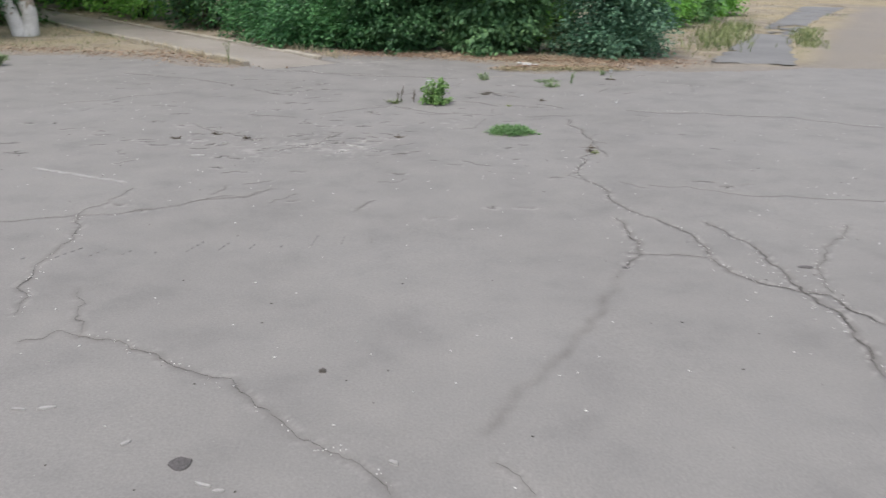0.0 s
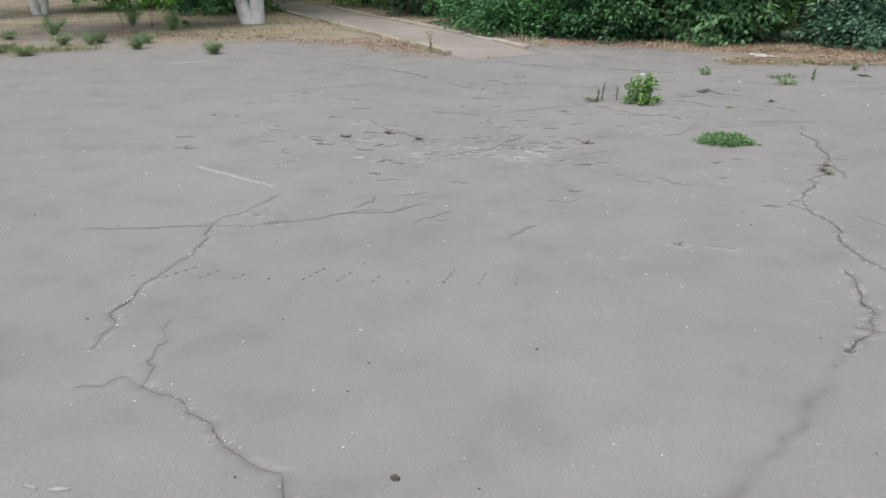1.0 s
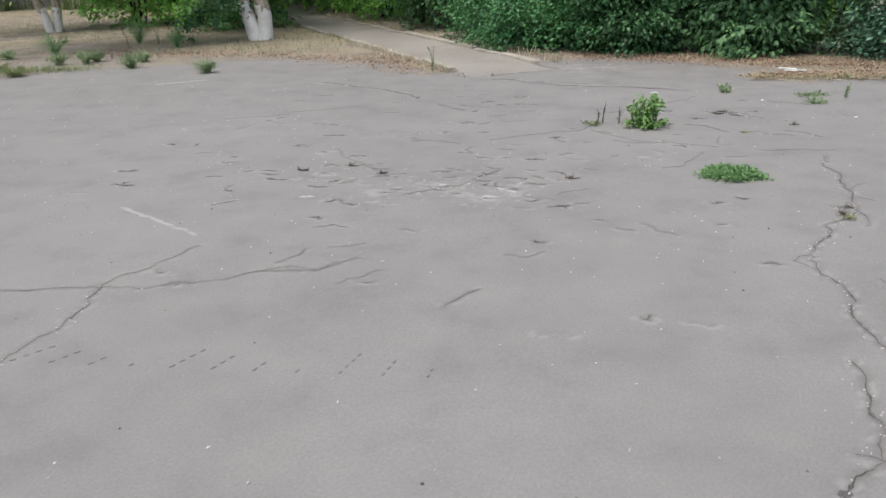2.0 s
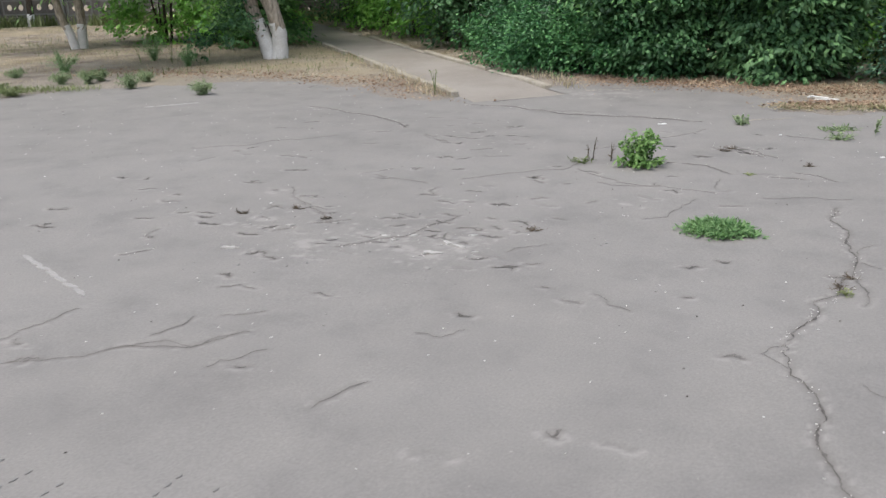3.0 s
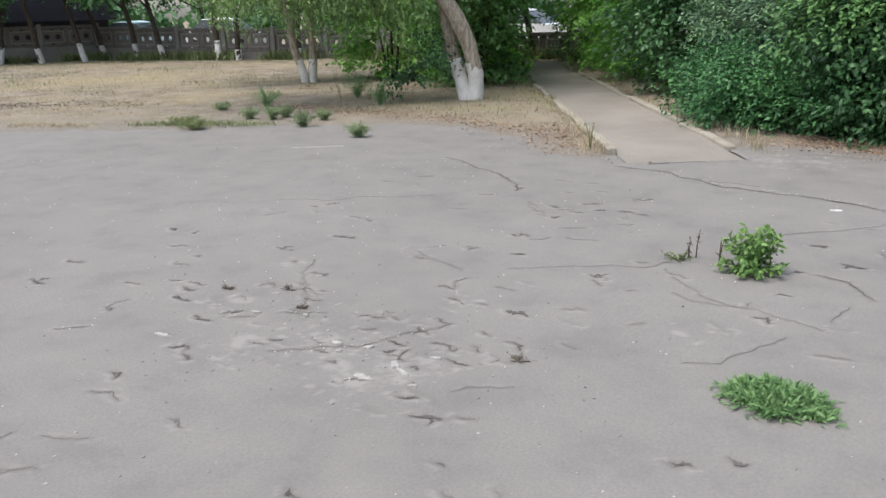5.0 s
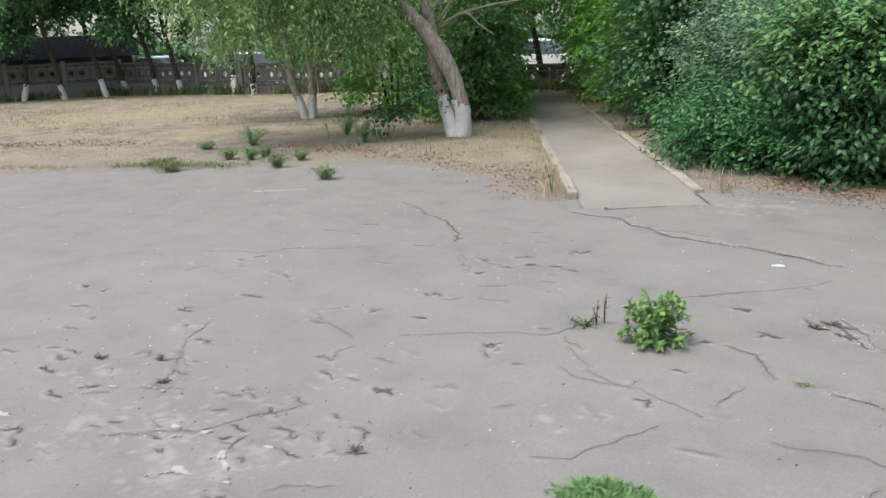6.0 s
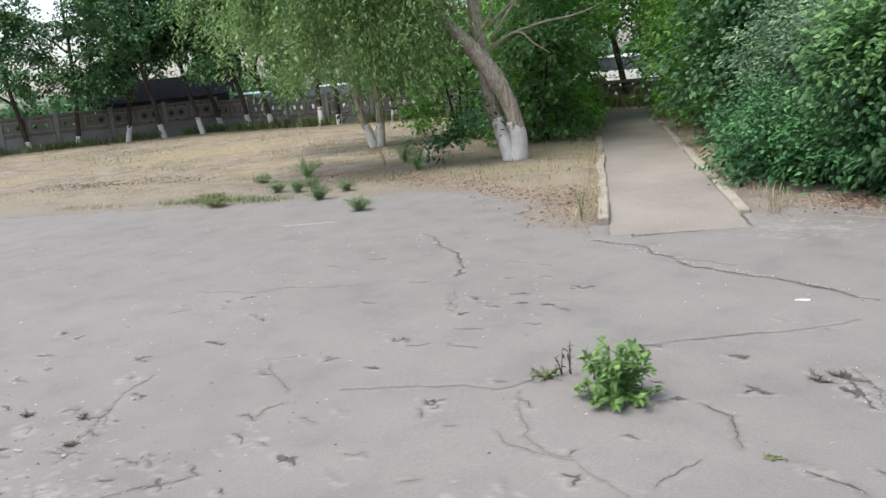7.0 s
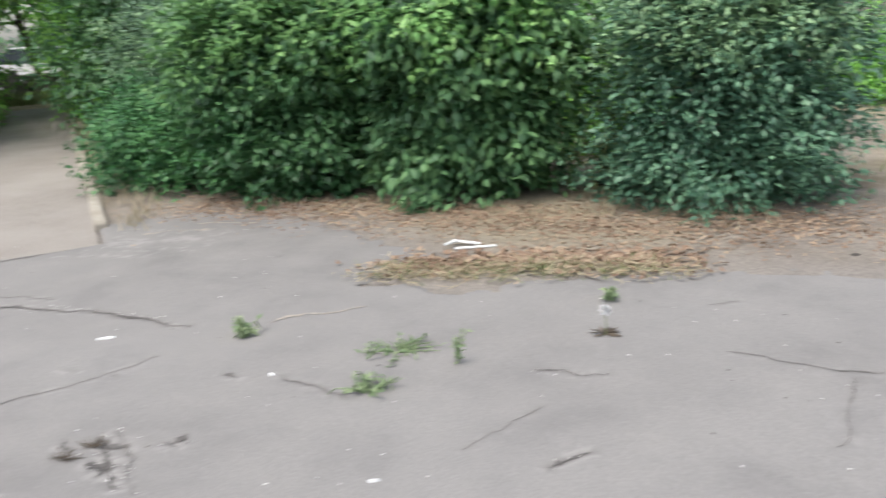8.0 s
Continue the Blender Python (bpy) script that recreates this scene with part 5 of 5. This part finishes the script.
v, f = blades(g, band(g, 900, [(4.9, 15.0), (5.5, 16.6), (6.1, 18.2), (7.3, 20.8)], 0.3), 0.2, 0.009, 0.7)
stuff("green_weeds", v, f, M["dull_weed"], "green weeds beside the broken path", "weeds")
v, f = blades(g, band(g, 700, [(6.9, 15.6), (7.5, 17.4), (8.6, 19.8)], 0.16), 0.1, 0.008, 0.8)
stuff("green_weeds", v, f, M["dull_weed"], "strip of weeds between path and track", "weeds")
v, f = blades(g, band(g, 900, [(-9.7, 10.5), (-9.0, 11.0), (-8.3, 11.35), (-7.8, 11.5)], 0.13), 0.07, 0.004, 1.4)
stuff("low_grass", v, f, M["dull_weed"], "low dull grass creeping over the asphalt's edge", "grass")
v, f = blades(g, band(g, 450, [(-11.4, 9.5), (-10.7, 9.9), (-10.1, 10.1)], 0.1), 0.06, 0.004, 1.6)
stuff("low_grass", v, f, M["straw"], "low dry grass creeping over the asphalt's edge", "grass")
v, f = leaves_flat(g, band(g, 700, [(-15.8, 10.4), (-14.5, 11.0), (-13.4, 11.7), (-12.4, 12.0)], 0.32), 0.05, 0.022)
stuff("leaf_litter", v, f, M["dead"], "dark rotting leaves along the edge of the dry grass", "leaves")
HEDGE_FOOT = [(-1.5, 13.65), (-0.1, 13.5), (0.9, 13.2), (1.8, 13.05), (2.8, 12.95), (3.7, 13.1)]
v, f = leaves_flat(g, band(g, 8000, HEDGE_FOOT, 0.3), 0.034, 0.018)
stuff("leaf_litter", v, f, M["litter"], "brown fallen leaves under the hedge", "leaves")
v, f = leaves_flat(g, band(g, 3600, [(-2.9, 11.95), (-3.3, 12.4), (-4.4, 13.1), (-6.4, 13.4), (-8.2, 13.3), (-9.8, 13.2)], 0.3), 0.04, 0.022)
stuff("leaf_litter", v, f, M["litter"], "brown fallen leaves along the yard's edge", "leaves")
v, f = leaves_flat(g, band(g, 1500, [(0.95, 11.95), (1.7, 12.1), (2.6, 12.2)], 0.13), 0.05, 0.03)
stuff("leaf_litter", v, f, M["litter"], "dry leaves in a tongue of soil", "leaves")
v, f = leaves_flat(g, band(g, 1500, [(0.85, 11.8), (1.4, 11.85), (1.9, 12.0), (2.6, 12.0)], 0.1), 0.075, 0.009)
stuff("dry_weeds", v, f, M["straw"], "flattened dry yellow weeds on soil", "weeds")
v, f = blades(g, band(g, 420, [(0.9, 11.8), (1.6, 11.9), (2.5, 12.0)], 0.1), 0.03, 0.005, 2.2)
stuff("green_weeds", v, f, M["dull_weed"], "low dull green weeds on soil", "weeds")
v, f = blades(g, band(g, 800, [(-2.75, 11.85), (-3.1, 12.4), (-3.6, 13.0), (-5.0, 14.8)], 0.14), 0.09, 0.004, 1.2)
stuff("dry_weeds", v, f, M["straw"], "tall dry straw beside the kerb", "weeds")
v, f = blades(g, band(g, 130, [(-1.45, 12.75), (-1.75, 13.3), (-2.6, 14.2)], 0.07), 0.12, 0.005, 0.9)
stuff("dry_weeds", v, f, M["straw"], "dry straw at the kerb's end", "weeds")
v, f = blades(g, band(g, 400, [(-0.9, 13.65), (0.6, 13.5), (1.9, 13.3), (3.2, 13.2)], 0.15), 0.06, 0.004, 1.6)
stuff("dry_weeds", v, f, M["straw"], "dry straw at the hedge foot", "weeds")


def bits(rng, p, size, flat=0.5):
    """Small angular chips, each a squashed octahedron."""
    n = len(p)
    o = np.array([(1, 0, 0), (0, 1, 0), (-1, 0, 0), (0, -1, 0), (0, 0, 1), (0, 0, -1)], float)
    a = rng.uniform(0, 6.283, n)
    s = size * rng.uniform(0.4, 1.5, (n, 1, 3)) * np.array((1, 1, flat))
    q = o[None] * s * rng.uniform(0.7, 1.2, (n, 6, 1))
    x = q[..., 0] * np.cos(a)[:, None] - q[..., 1] * np.sin(a)[:, None]
    y = q[..., 0] * np.sin(a)[:, None] + q[..., 1] * np.cos(a)[:, None]
    v = (np.stack([x, y, q[..., 2]], -1) + p[:, None]).reshape(-1, 3)
    t = np.array([[0, 1, 4], [1, 2, 4], [2, 3, 4], [3, 0, 4], [1, 0, 5], [2, 1, 5], [3, 2, 5], [0, 3, 5]])
    return v, (np.arange(n)[:, None, None] * 6 + t[None]).reshape(-1, 3)


def on_yard(rng, n, x0, x1, y0, y1):
    x, y = rng.uniform(x0, x1, n), rng.uniform(y0, y1, n)
    wx, wy = warp(x, y)
    ok = inside(wx, wy, YARD)
    return np.column_stack([x[ok], y[ok], yard_z(x[ok], y[ok]) + 0.002])


v, f = bits(g, on_yard(g, 950, -8, 5, 1.6, 13), 0.006)
stuff("grit", v, f, M["pebble"], "scattered pale grit on asphalt", "grit")
v, f = bits(g, on_yard(g, 380, -8, 5, 1.6, 13), 0.0055)
stuff("grit", v, f, M["dark_bit"], "scattered dark crumbs on asphalt", "grit")
broken = np.column_stack([g.normal(-1.2, 0.8, 260), g.normal(6.9, 0.55, 260)])
broken = np.column_stack([broken, yard_z(broken[:, 0], broken[:, 1]) + 0.002])
v, f = bits(g, broken[:200], 0.007, 0.4)
stuff("rubble_chips", v, f, M["chalk"], "pale chips of broken asphalt", "rubble")


# crumbs that lie along the wider cracks
edge = []
for w, pts in CRACKS:
    if 8 < w < 20:
        ln = jagged(g, pts, 0.03, 0.1)
        pick = ln[g.integers(0, len(ln), len(ln))]
        edge.append(pick + g.normal(0, 0.016, pick.shape))
edge = np.concatenate(edge)
edge = np.column_stack([edge, yard_z(edge[:, 0], edge[:, 1]) + 0.002])
v, f = bits(g, edge[::2], 0.0045, 0.5)
stuff("crack_crumbs", v, f, M["pebble"], "pale crumbs along the cracks", "grit")


def flake(x, y, length, width, rz, mat, name, label, category, seed=0, thick=0.006, rag=0.75):
    """A thin irregular scrap that lies on the asphalt."""
    rng = random.Random(seed)
    bm = bmesh.new()
    n = 12
    ring = [(math.cos(k * 2 * math.pi / n) * length / 2 * rng.uniform(rag, 1.1), math.sin(k * 2 * math.pi / n) * width / 2 * rng.uniform(rag, 1.15)) for k in range(n)]
    lo = [bm.verts.new((a, b, -0.002)) for a, b in ring]
    hi = [bm.verts.new((a * 0.93, b * 0.93, thick * rng.uniform(0.5, 1.1))) for a, b in ring]
    mid = bm.verts.new((0, 0, thick))
    for k in range(n):
        j = (k + 1) % n
        bm.faces.new((lo[k], lo[j], hi[j], hi[k]))
        bm.faces.new((hi[k], hi[j], mid))
    ob = part(name, bm, mat)
    ob.matrix_world = pose(x, y, float(yard_z(np.array([x]), np.array([y]))[0]) + 0.002, 0, 0, rz)
    return tagged(ob, label, category)


# pale chips lifted out of the broken strip
for k, (x, y, a, b, r) in enumerate([(-0.73, 6.66, 0.15, 0.06, 10), (-0.71, 6.83, 0.11, 0.045, -35), (-0.62, 6.79, 0.12, 0.03, -20), (-0.61, 6.99, 0.08, 0.03, 15), (-1.75, 6.86, 0.07, 0.03, 20), (-1.52, 7.0, 0.06, 0.03, -10),
                                     (-1.86, 6.39, 0.13, 0.04, 15), (-0.94, 6.9, 0.06, 0.04, 60), (-1.1, 6.84, 0.09, 0.035, 5), (-1.02, 6.78, 0.05, 0.03, 30), (-1.95, 7.45, 0.05, 0.025, 0), (-0.5, 6.72, 0.05, 0.025, 10)]):
    flake(x, y, a, b, r, M["chip"], "asphalt_chip", "pale loose chip of broken asphalt", "rubble", 800 + k, 0.007, 0.4)
# pale scrapes, stains, scraps
for k in range(7):
    t = k / 6
    flake(-2.84 + 0.68 * t, 5.9 - 0.31 * t, 0.15, 0.035, -25 + 6 * (k % 3), M["chalk"], "pale_scrape", "pale scrape worn into the asphalt", "scrape", 400 + k, 0.003)
for k in range(5):
    flake(-5.95 + 0.09 * k, 10.5 + 0.085 * k, 0.14, 0.07, 40 + 9 * (k % 2), M["chalk"], "pale_scrape", "pale scrape worn into the asphalt", "scrape", 420 + k, 0.003)
flake(-0.77, 2.26, 0.078, 0.07, 10, M["stain"], "dark_stain", "round dark oily stain on asphalt", "stain", 460, 0.003)
flake(1.94, 4.08, 0.085, 0.04, 0, M["stain"], "dark_stain", "small dark patch in the asphalt", "stain", 461, 0.003)
flake(-0.41, 2.87, 0.03, 0.02, 0, M["dark_bit"], "pebble", "small dark pebble on asphalt", "pebble", 462, 0.012)
flake(1.0, 4.06, 0.06, 0.04, 0, M["stain"], "dark_stain", "small dark patch in the asphalt", "stain", 463, 0.003)
for k, (x, y, a, b, r) in enumerate([(-0.11, 2.27, 0.04, 0.02, -30), (-0.98, 2.37, 0.04, 0.02, 50), (-1.33, 2.58, 0.07, 0.015, 20), (-1.42, 2.57, 0.06, 0.015, -5), (-0.67, 2.15, 0.06, 0.015, -20), (-0.62, 2.12, 0.04, 0.015, 10)]):
    flake(x, y, a, b, r, M["chalk"], "pale_scrap", "pale dry scrap on asphalt", "scrap", 470 + k, 0.006)
for k, (x, y, a, b, r) in enumerate([(-0.08, 10.68, 0.15, 0.04, 30), (1.68, 9.68, 0.07, 0.03, 20), (0.95, 10.4, 0.05, 0.03, 0), (2.0, 9.25, 0.06, 0.025, 40)]):
    flake(x, y, a * 0.7, b * 0.6, r, M["paper"], "paper_scrap", "white scrap of paper on asphalt", "paper", 480 + k, 0.008, 0.45)
for k, (x, y, L, r) in enumerate([(1.36, 12.35, 0.26, 25), (1.28, 12.42, 0.2, -12), (1.2, 12.36, 0.13, 70)]):
    bm = bmesh.new()
    box(bm, -L / 2, L / 2, -0.012, 0.012, 0.0, 0.012, 0.003)
    ob = part("lath", bm, M["paper"])
    ob.matrix_world = pose(x, y, 0.015 + 0.012 * k, 0, 2, r)
    tagged(ob, "thin white lath lying on the soil", "lath", "white laths")

# faint marks of a tyre tread
for k in range(12):
    x, y = -2.1 + 0.16 * k, 4.05 + 0.03 * k
    a = 1.05 + 0.05 * k
    for j in range(1 + (k * 7) % 4):
        flake(x + 0.05 * j * math.cos(a), y + 0.05 * j * math.sin(a), 0.028, 0.011, 57 + 3 * k, M["tread"], "tread_mark", "faint dark tyre tread mark", "tread mark", 600 + k * 5 + j, 0.0015)

# ---------------------------------------------------------------- weeds in the asphalt


def make_weed(seed, x, y, h, r, n_stems, per, length, width, mat, label, name="weed", flop=0.4, full=True, stem=None, skirt=False):
    """Upright stems with leaves along them, from one root."""
    rng = np.random.default_rng(seed)
    z0 = float(yard_z(np.array([x]), np.array([y]))[0]) if inside(np.array([x]), np.array([y]), YARD)[0] else 0.01
    root = base_empty(name, x, y, z0)
    ps, ds = [], []
    for k in range(n_stems):
        a, lean = rng.uniform(0, 6.283), rng.uniform(0.1, 1.0) ** 0.7
        low = 0.35 if skirt and k % 3 == 0 else 1.0
        lean = 1.0 if low < 1 else lean
        top = np.array((math.cos(a) * r * lean, math.sin(a) * r * lean, h * low * (1 - flop * lean ** 2) * rng.uniform(0.75, 1.1)))
        midp = top * np.array((0.4, 0.4, 0.6))
        tube("stem", [(0, 0, -0.01), tuple(midp), tuple(top)], [0.004, 0.003, 0.0015], stem or mat, root, 5, 0.0, seed + k, steps=2)
        t = rng.uniform(0.05, 1.0, per)[:, None]
        p = 2 * t * (1 - t) * midp * 1.2 + t * t * top
        ps.append(p)
        ds.append(unit(rng.normal(0, 0.7, (per, 3)) + np.array((math.cos(a) * 0.5, math.sin(a) * 0.5, 0.15))))
    p, d = np.concatenate(ps), np.concatenate(ds)
    v, f = leaf_mesh(rng, p, d, length, width, full)
    v[:, 2] = np.maximum(v[:, 2], 0.004)
    mesh_object("leaves", v, f, mat, root)
    return tagged(root, label, "weed")


make_weed(501, -0.01, 8.95, 0.26, 0.17, 42, 17, 0.05, 0.028, M["weed"], "bushy bright green weed growing from a crack", skirt=True)
make_weed(502, -0.44, 8.95, 0.045, 0.11, 10, 9, 0.03, 0.011, M["dull_weed"], "low yellowing weed beside the bright weed")
for k, (x, y, h) in enumerate([(-0.38, 9.05, 0.19), (-0.41, 9.02, 0.14), (-0.24, 9.06, 0.15)]):
    make_weed(505 + k, x, y, h, 0.06, 2, 7, 0.03, 0.01, M["dead"], "withered brown weed stalk", "withered_weed", 0.1)


def make_clover(seed, x, y, rx, ry, n, mat, label, h=0.05):
    rng = np.random.default_rng(seed)
    z0 = float(yard_z(np.array([x]), np.array([y]))[0])
    root = base_empty("weed", x, y, z0)
    a, r = rng.uniform(0, 6.283, n), np.sqrt(rng.random(n))
    r = np.where(rng.random(n) < 0.12, r * rng.uniform(1.0, 1.35, n), r * 0.97)
    r = r * (0.72 + 0.35 * lattice(np.cos(a) * 3 + 20, np.sin(a) * 3 + 20, seed) + 0.2 * lattice(np.cos(a) * 9 + 20, np.sin(a) * 9 + 20, seed + 1))
    tuft = lattice(np.cos(a) * r * 5 + 20, np.sin(a) * r * 5 + 20, seed + 2)
    p = np.stack([np.cos(a) * r * rx, np.sin(a) * r * ry, h * (0.5 + 0.9 * tuft) * (1 - r ** 2 * 0.7) * rng.uniform(0.0, 1.0, n) + 0.004], 1)
    d = unit(np.stack([np.cos(a) * r * 0.8, np.sin(a) * r * 0.8, np.full(n, 0.75)], 1) + rng.normal(0, 0.6, (n, 3)))
    v, f = leaf_mesh(rng, p, d, 0.04 if rx > 0.1 else 0.016, 0.012 if rx > 0.1 else 0.006, True, 0.35)
    v[:, 2] = np.maximum(v[:, 2], 0.004)
    mesh_object("leaves", v, f, mat, root)
    for k in range(12):
        b = k * 0.52
        tube("runner", [(0, 0, 0), (math.cos(b) * rx * 0.5, math.sin(b) * ry * 0.5, 0.02), (math.cos(b) * rx * 1.05, math.sin(b) * ry * 1.05, 0.008)], [0.003, 0.002, 0.001], mat, root, 5, 0.0, k, steps=2)
    return tagged(root, label, "weed")


make_clover(511, 0.68, 7.47, 0.182, 0.145, 1500, M["clover"], "flat dense green mat of weed on asphalt")
make_clover(512, 1.3, 6.66, 0.035, 0.025, 45, M["dull_weed"], "small dull green mat of weed in a crack", 0.03)
make_weed(521, 0.6, 10.8, 0.09, 0.1, 9, 8, 0.045, 0.025, M["feather"], "small dull green weed in the asphalt")
make_weed(522, 1.7, 10.64, 0.17, 0.06, 5, 9, 0.03, 0.012, M["feather"], "upright green weed in a crack")
make_weed(523, 1.4, 10.72, 0.05, 0.2, 14, 10, 0.04, 0.014, M["feather"], "sprawling dull weed in the asphalt", flop=0.8)
make_weed(524, 1.42, 10.3, 0.05, 0.17, 12, 10, 0.04, 0.014, M["feather"], "sprawling dull weed in the asphalt", flop=0.8)
make_weed(525, 2.25, 11.5, 0.07, 0.08, 7, 8, 0.04, 0.02, M["feather"], "small dull green weed in the asphalt")
make_weed(526, 0.78, 8.86, 0.02, 0.05, 6, 6, 0.018, 0.008, M["dull_weed"], "small flat weed in the asphalt", flop=0.8)
for k, (x, y, h, r) in enumerate([(-9.75, 12.95, 0.3, 0.28), (-8.7, 11.85, 0.16, 0.16), (-8.3, 11.95, 0.17, 0.16), (-7.35, 11.75, 0.17, 0.2), (-5.92, 11.45, 0.15, 0.18), (-9.05, 10.95, 0.1, 0.35), (-8.5, 10.8, 0.1, 0.3), (-10.1, 12.3, 0.12, 0.16), (-8.35, 12.25, 0.15, 0.15), (-9.5, 14.75, 0.4, 0.3), (-8.2, 14.05, 0.28, 0.18), (-7.55, 12.3, 0.14, 0.14)]):
    make_weed(530 + k, x, y, h * 1.2, r * 1.05, 30, 26, 0.06, 0.008, M["dull_weed"] if k in (5, 6) else M["clover"] if k in (0, 9, 10) else M["feather"], "feathery green weed tuft at the yard's edge", "weed_tuft")
for k, (x, y, h) in enumerate([(-2.93, 11.98, 0.3), (-9.3, 14.2, 0.45), (-8.9, 14.5, 0.4)]):
    make_weed(560 + k, x, y, h, 0.12, 4, 8, 0.035, 0.009, M["dull_weed"], "thin tall weed beside the path", "tall_weed", 0.1)


def make_dandelion():
    x, y = 2.28, 11.02
    root = base_empty("dandelion", x, y, float(yard_z(np.array([x]), np.array([y]))[0]))
    tube("stem", [(0, 0, -0.01), (0.003, 0.002, 0.06), (0, 0, 0.105)], [0.003, 0.0025, 0.002], M["dull_weed"], root, 6, 0.0, 1, steps=3)
    rng = np.random.default_rng(3)
    d = unit(rng.normal(0, 1, (150, 3)))
    v, f = leaf_mesh(rng, np.tile((0, 0, 0.12), (150, 1)), d, 0.03, 0.009, False, 0.0)
    mesh_object("seed_head", v, f, M["paper"], root, "white downy seed head")
    d = unit(np.column_stack([rng.normal(0, 1, (14, 2)), np.full(14, 0.15)]))
    v, f = leaf_mesh(rng, np.tile((0, 0, 0.006), (14, 1)), d, 0.08, 0.02, True, 0.15)
    v[:, 2] = np.maximum(v[:, 2], 0.004)
    mesh_object("leaves", v, f, M["dead"], root, "dark withered leaf rosette")
    return tagged(root, "dandelion with white seed head on asphalt", "dandelion")


make_dandelion()

# dead tufts in the joints, and a dark stone on the soil
for k, (x, y, r) in enumerate([(-0.31, 7.18, 0.06), (1.34, 6.92, 0.07), (1.28, 6.76, 0.06), (-1.9, 7.2, 0.05), (-1.6, 7.05, 0.05), (0.6, 9.72, 0.09), (0.55, 9.62, 0.07), (1.18, 9.25, 0.05), (-2.2, 7.0, 0.05)]):
    make_weed(700 + k, x, y, 0.014, r, 8, 7, 0.035, 0.003, M["dead"], "flat withered weed in a crack", "withered_weed", 0.8)
flake(3.51, 12.34, 0.06, 0.045, 10, M["dark_bit"], "stone", "dark stone lying on dusty soil", "stone", 720, 0.035)
